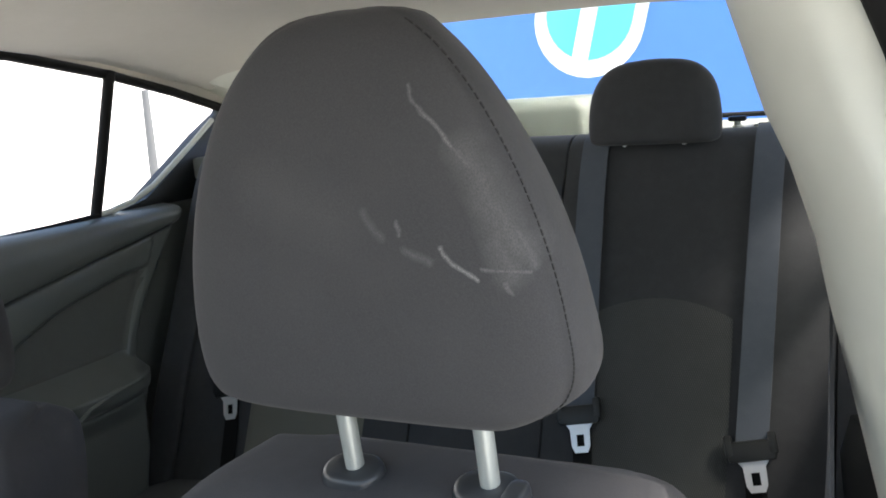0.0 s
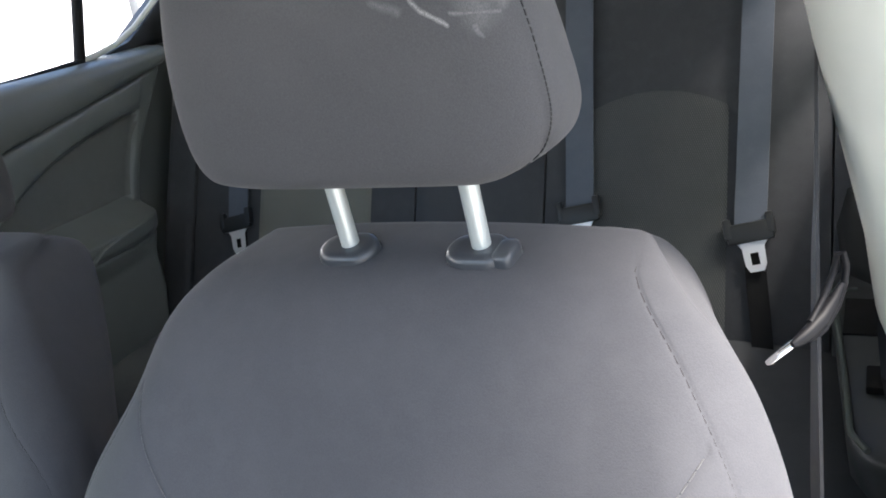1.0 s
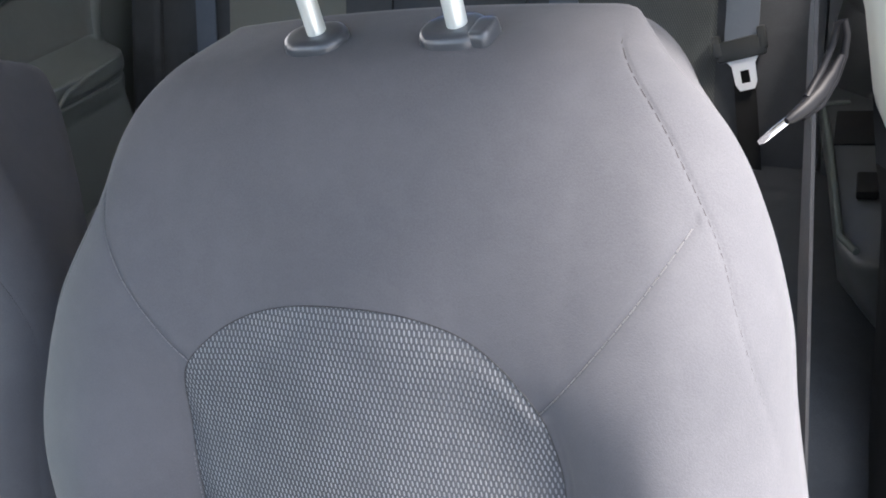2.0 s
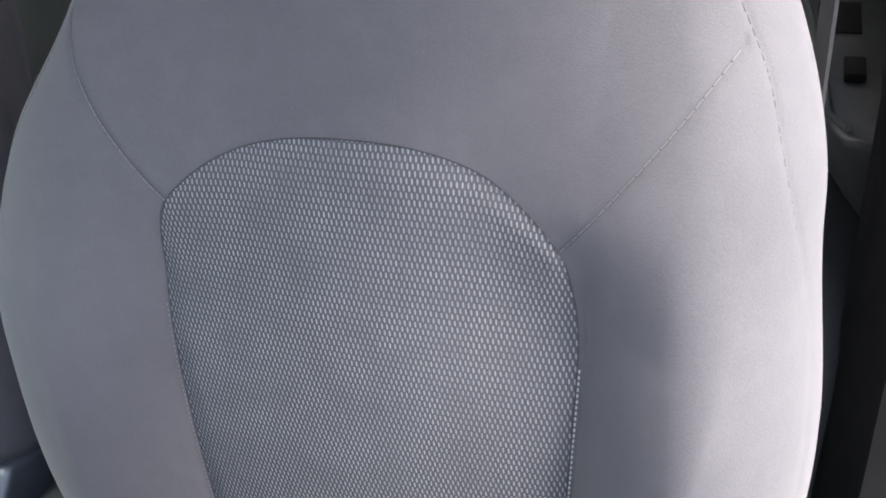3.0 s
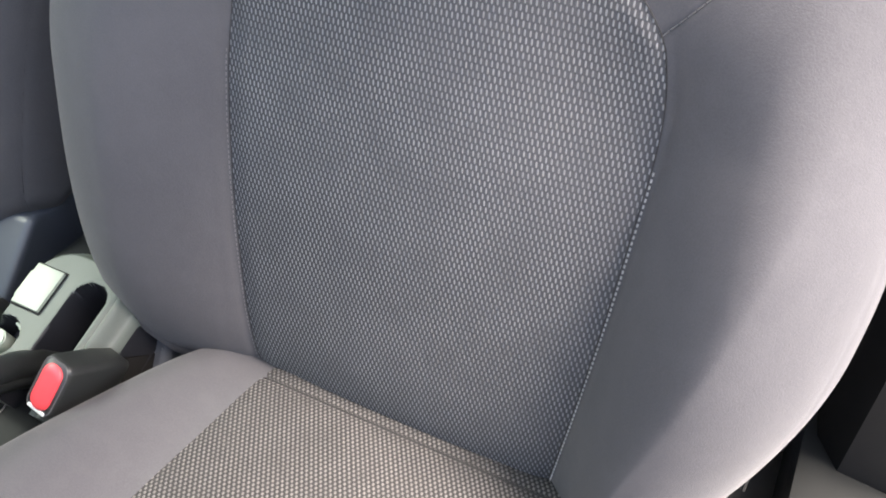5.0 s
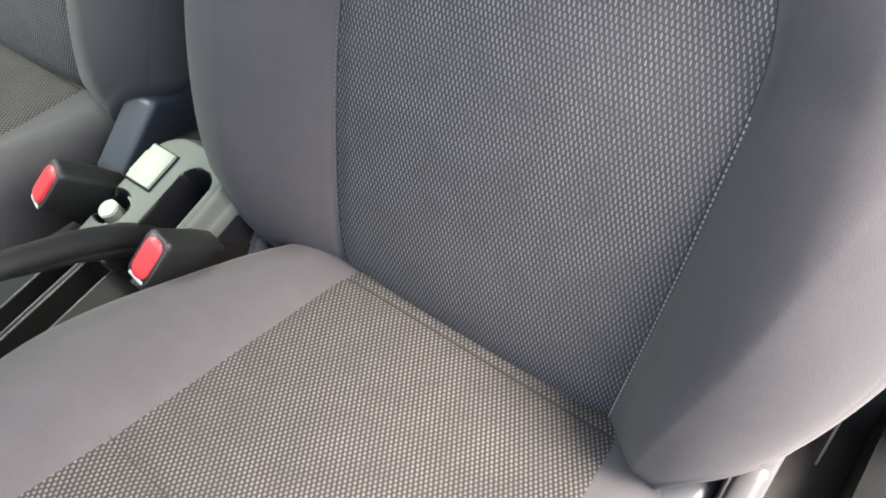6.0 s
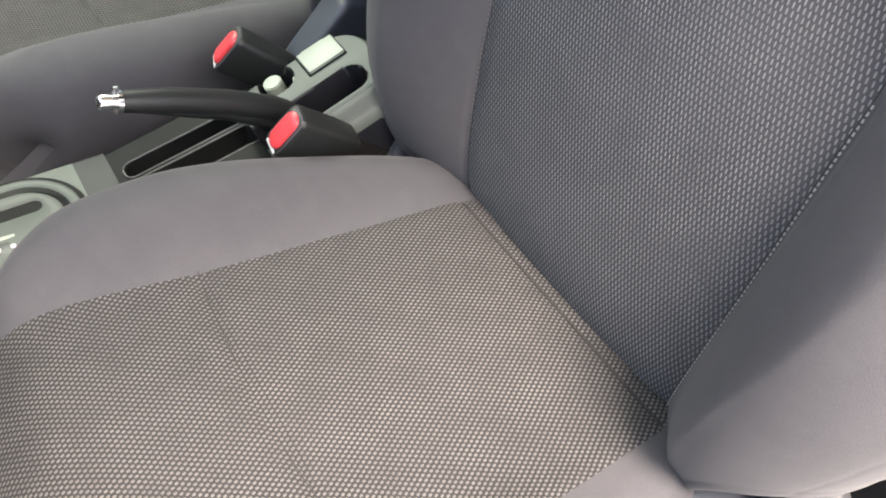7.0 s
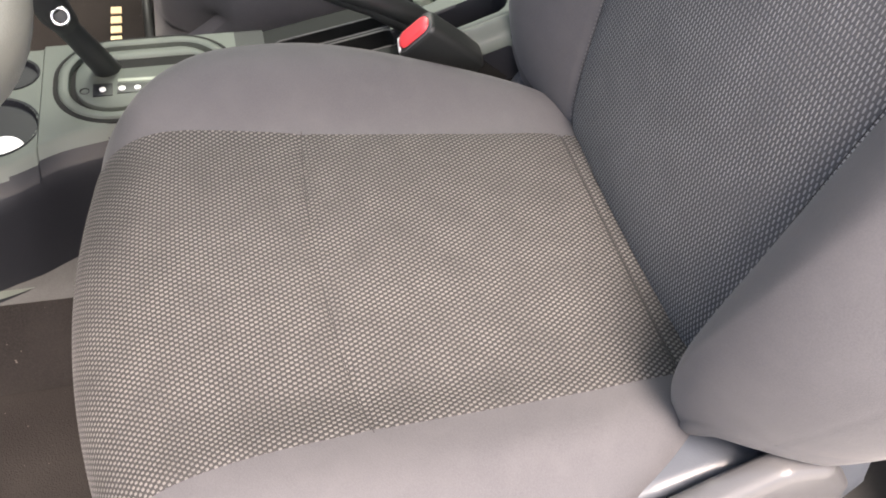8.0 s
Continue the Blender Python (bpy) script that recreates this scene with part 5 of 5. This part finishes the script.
def make_buckle(at, label, lean=0.0, roll=0.0):
    """A belt buckle: its face looks forward and up, its thickness is crosswise."""
    b = thing("belt_buckle", (0, 0, 0), label, "belt buckle", "front belt buckles")
    ax = Vector((0.0, 0.80, -0.60))
    up = Vector((0.0, 0.60, 0.80))
    m = Matrix((Vector((1, 0, 0)), up, ax)).transposed().to_4x4()
    m = Matrix.Translation(at) @ Matrix.Rotation(radians(lean), 4, "Z") @ m @ Matrix.Rotation(radians(roll), 4, "Z")
    rings = []
    for z, k in ((-0.001, 0.90), (0.001, 0.97), (0.004, 1.0), (0.045, 1.0), (0.068, 0.92), (0.078, 0.70)):
        rings.append([m @ Vector((x * k, y * k, z)) for x, y in rounded(0.028, 0.049, 0.007, 4)])
    body = lofted("case", rings, M_BLACK, b, "black plastic case")
    rings = []
    for z, k in ((0.0, 1.0), (-0.0022, 1.0), (-0.0038, 0.9), (-0.0044, 0.65)):
        rings.append([m @ Vector((x * k, y * k, z)) for x, y in rounded(0.0190, 0.040, 0.0088, 6)])
    lofted("release_button", rings, M_RED, b, "red release button")
    loop = rounded(0.0245, 0.0455, 0.008, 5)
    tube("face_rim", [m @ Vector((x, y, -0.0004)) for x, y in loop + loop[:1]], 0.0008, M_SHIELD, b, "thin grey rim round the face", 6)
    box("slot_lip", (-0.009, -0.0225, -0.0016), (0.009, -0.0195, 0.002), M_STEEL, b, "bright slot lip", 0.0006, m=m)
    band("stalk", [m @ Vector((0, 0, 0.07)), m @ Vector((0, 0, 0.11)), m @ Vector((0, 0.0, 0.16))], 0.028, 0.006, M_RUBBER, b, "", up)
    return b


make_buckle((-0.236, -0.120, 0.335), "black belt buckle with red button beside the driver's cushion", 2, -14)
make_buckle((-0.385, -0.114, 0.330), "black belt buckle with red button beside the passenger cushion", -14, -10)


def make_wheel():
    sw = thing("steering_wheel", (0, 0, 0), "grey grained steering wheel rim", "steering wheel")
    c, r, tilt = Vector((0.0, -0.4975, 0.687)), 0.183, radians(-24)
    m = Matrix.Translation(c) @ Matrix.Rotation(-tilt, 4, "X")
    rings = []
    for q in range(65):
        a = 2 * math.pi * q / 64
        rings.append([m @ Vector(((r + 0.0165 * math.cos(b)) * math.cos(a), 0.0165 * math.sin(b), (r + 0.0165 * math.cos(b)) * math.sin(a))) for b in (2 * math.pi * k / 16 for k in range(16))])
    lofted("rim", rings, M_WHEEL, sw, "grey grained rim", caps=False)
    rings = [[m @ Vector((x * k, y, z * k)) for x, z in rounded(0.15, 0.11, 0.04, 6)] for y, k in ((-0.05, 0.8), (0.0, 1.0), (0.012, 0.96), (0.02, 0.8))]
    lofted("hub", rings, M_BLACK, sw, "black hub")
    for a in (0, math.pi):
        tube("spoke", [m @ Vector((0.06 * math.cos(a), -0.005, 0)), m @ Vector((0.178 * math.cos(a), 0, 0))], 0.013, M_BLACK, sw, "", 10)
    tube("column", [m @ Vector((0, -0.04, 0)), m @ Vector((0, -0.5, -0.02))], 0.04, M_BLACK, sw, "", 14)
    return sw


make_wheel()

# dashboard, closing the cabin ahead
rings = [[Vector((x, y, z)) for y, z in ((-0.72, 0.30), (-0.68, 0.42), (-0.70, 0.70), (-0.76, 0.80), (-0.95, 0.86), (-1.24, 0.88), (-1.24, 0.30))] for x in (-1.04, -0.7, -0.3, 0.1, 0.36)]
dash = lofted("dashboard", rings, M_BLACK, None, "")
tagged(dash, "plain black dashboard across the cabin", "dashboard", kind="structure")

tunnel = prism("floor_tunnel", [(-0.425, 0.0), (-0.425, 0.106), (-0.178, 0.106), (-0.160, 0.098), (-0.146, 0.075), (-0.125, 0.0)], 1, -1.24, -0.262, M_TUNNEL, None, "", 0.0)
tagged(tunnel, "grey carpeted tunnel under the centre console", "floor", kind="structure")
# floor mats
for name, xa, xb, ya, yb, lab in (("floor_mat", -0.96, -0.47, -1.05, -0.365, "dark brown pile mat in the passenger footwell"), ("floor_mat", -0.115, 0.28, -1.05, -0.40, "dark brown pile mat in the driver's footwell")):
    mat = thing(name, ((xa + xb) / 2, (ya + yb) / 2, 0), lab, "floor mat", "floor mats")
    w, h = xb - xa, yb - ya
    lofted("carpet_top", [[Vector((x * k, y * k, z)) for x, y in rounded(w, h, 0.05, 6)] for z, k in ((0.0, 1.0), (0.008, 1.0), (0.012, 0.99))], M_MAT, mat)
    if xa > -0.5:
        dx, dy = mat.location.x, mat.location.y
        prism("side_flap", [(-0.163 - dx, 0.094), (-0.141 - dx, 0.070), (-0.118 - dx, 0.004), (-0.112 - dx, 0.004), (-0.137 - dx, 0.074), (-0.159 - dx, 0.0985)], 1, -1.0 - dy, -0.36 - dy, M_MAT, mat, "")
    if xa < -0.5:
        # stitched lettering as plain bars
        for k in range(5):
            x = -0.700 - 0.026 * k - mat.location.x
            box("stitched_bar", (x - 0.0085, -0.449 - mat.location.y, 0.011), (x + 0.0085, -0.433 - mat.location.y, 0.014), M_GOLD, mat, "tan stitched bar", 0.001)
lever = thing("seat_adjuster", (0, 0, 0), "black seat adjuster bar under the passenger cushion", "lever")
tube("bar", [(-0.80, -0.33, 0.14), (-0.79, -0.385, 0.12), (-0.74, -0.39, 0.08), (-0.60, -0.385, 0.08), (-0.58, -0.36, 0.10), (-0.58, -0.30, 0.14)], 0.007, M_BLACK, lever, "", 10)

# ---- outside ----
ground = box("ground", (-400, -400, -0.32), (400, 400, -0.26), M_CONCRETE, None, "", 0.0)
tagged(ground, "pale concrete ground round the car", "ground", kind="structure")


def make_sign_wall():
    wall = thing("backdrop", (0, 0, 0), "blue painted wall with a white and cyan sign shape", "wall", kind="structure")
    box("wall_face", (-2.6, 4.0, -0.26), (3.2, 4.2, 3.6), M_BLUE, wall, "bright blue painted wall", 0.01)
    # an upright rounded sign: white ring, cyan field, white bar
    def pill(w, h, n=16):
        out = []
        for k in range(n + 1):
            a = math.pi * k / n
            out.append((w / 2 * math.cos(a), h / 2 - w / 2 + w / 2 * math.sin(a)))
        for k in range(n + 1):
            a = math.pi + math.pi * k / n
            out.append((w / 2 * math.cos(a), -h / 2 + w / 2 + w / 2 * math.sin(a)))
        return out
    lean = Matrix.Translation((-0.90, 0, 1.622)) @ Matrix.Rotation(radians(14), 4, "Y")
    prism("sign_ring", pill(0.55, 0.96), 1, 3.985, 3.999, M_WHITE, wall, "white sign outline", 0.0, lean)
    prism("sign_field", pill(0.43, 0.79), 1, 3.975, 3.984, M_CYAN, wall, "cyan sign field", 0.0, lean)
    prism("sign_bar", [(-0.04, -0.42), (0.04, -0.42), (0.04, 0.42), (-0.04, 0.42)], 1, 3.966, 3.974, M_WHITE, wall, "white sign bar", 0.0, lean)
    return wall


make_sign_wall()
# Added white wall that makes the far windows look overexposed.
far = box("backdrop_1", (-9.2, -14, -0.26), (-9.0, 14, 4.5), M_WHITE, None, "", 0.0)
tagged(far, "added white backdrop in place of the overexposed outdoors", "wall", kind="structure")
pole = thing("pole", (-6.15, 6.4, -0.26), "thin grey pole standing in the yard", "pole")
tube("shaft", [(-0.01, 0.01, 0.0), (0.0, 0.0, 0.9), (0.0, 0.01, 1.6)], [0.05, 0.045, 0.035], M_POLE, pole, "", 12)
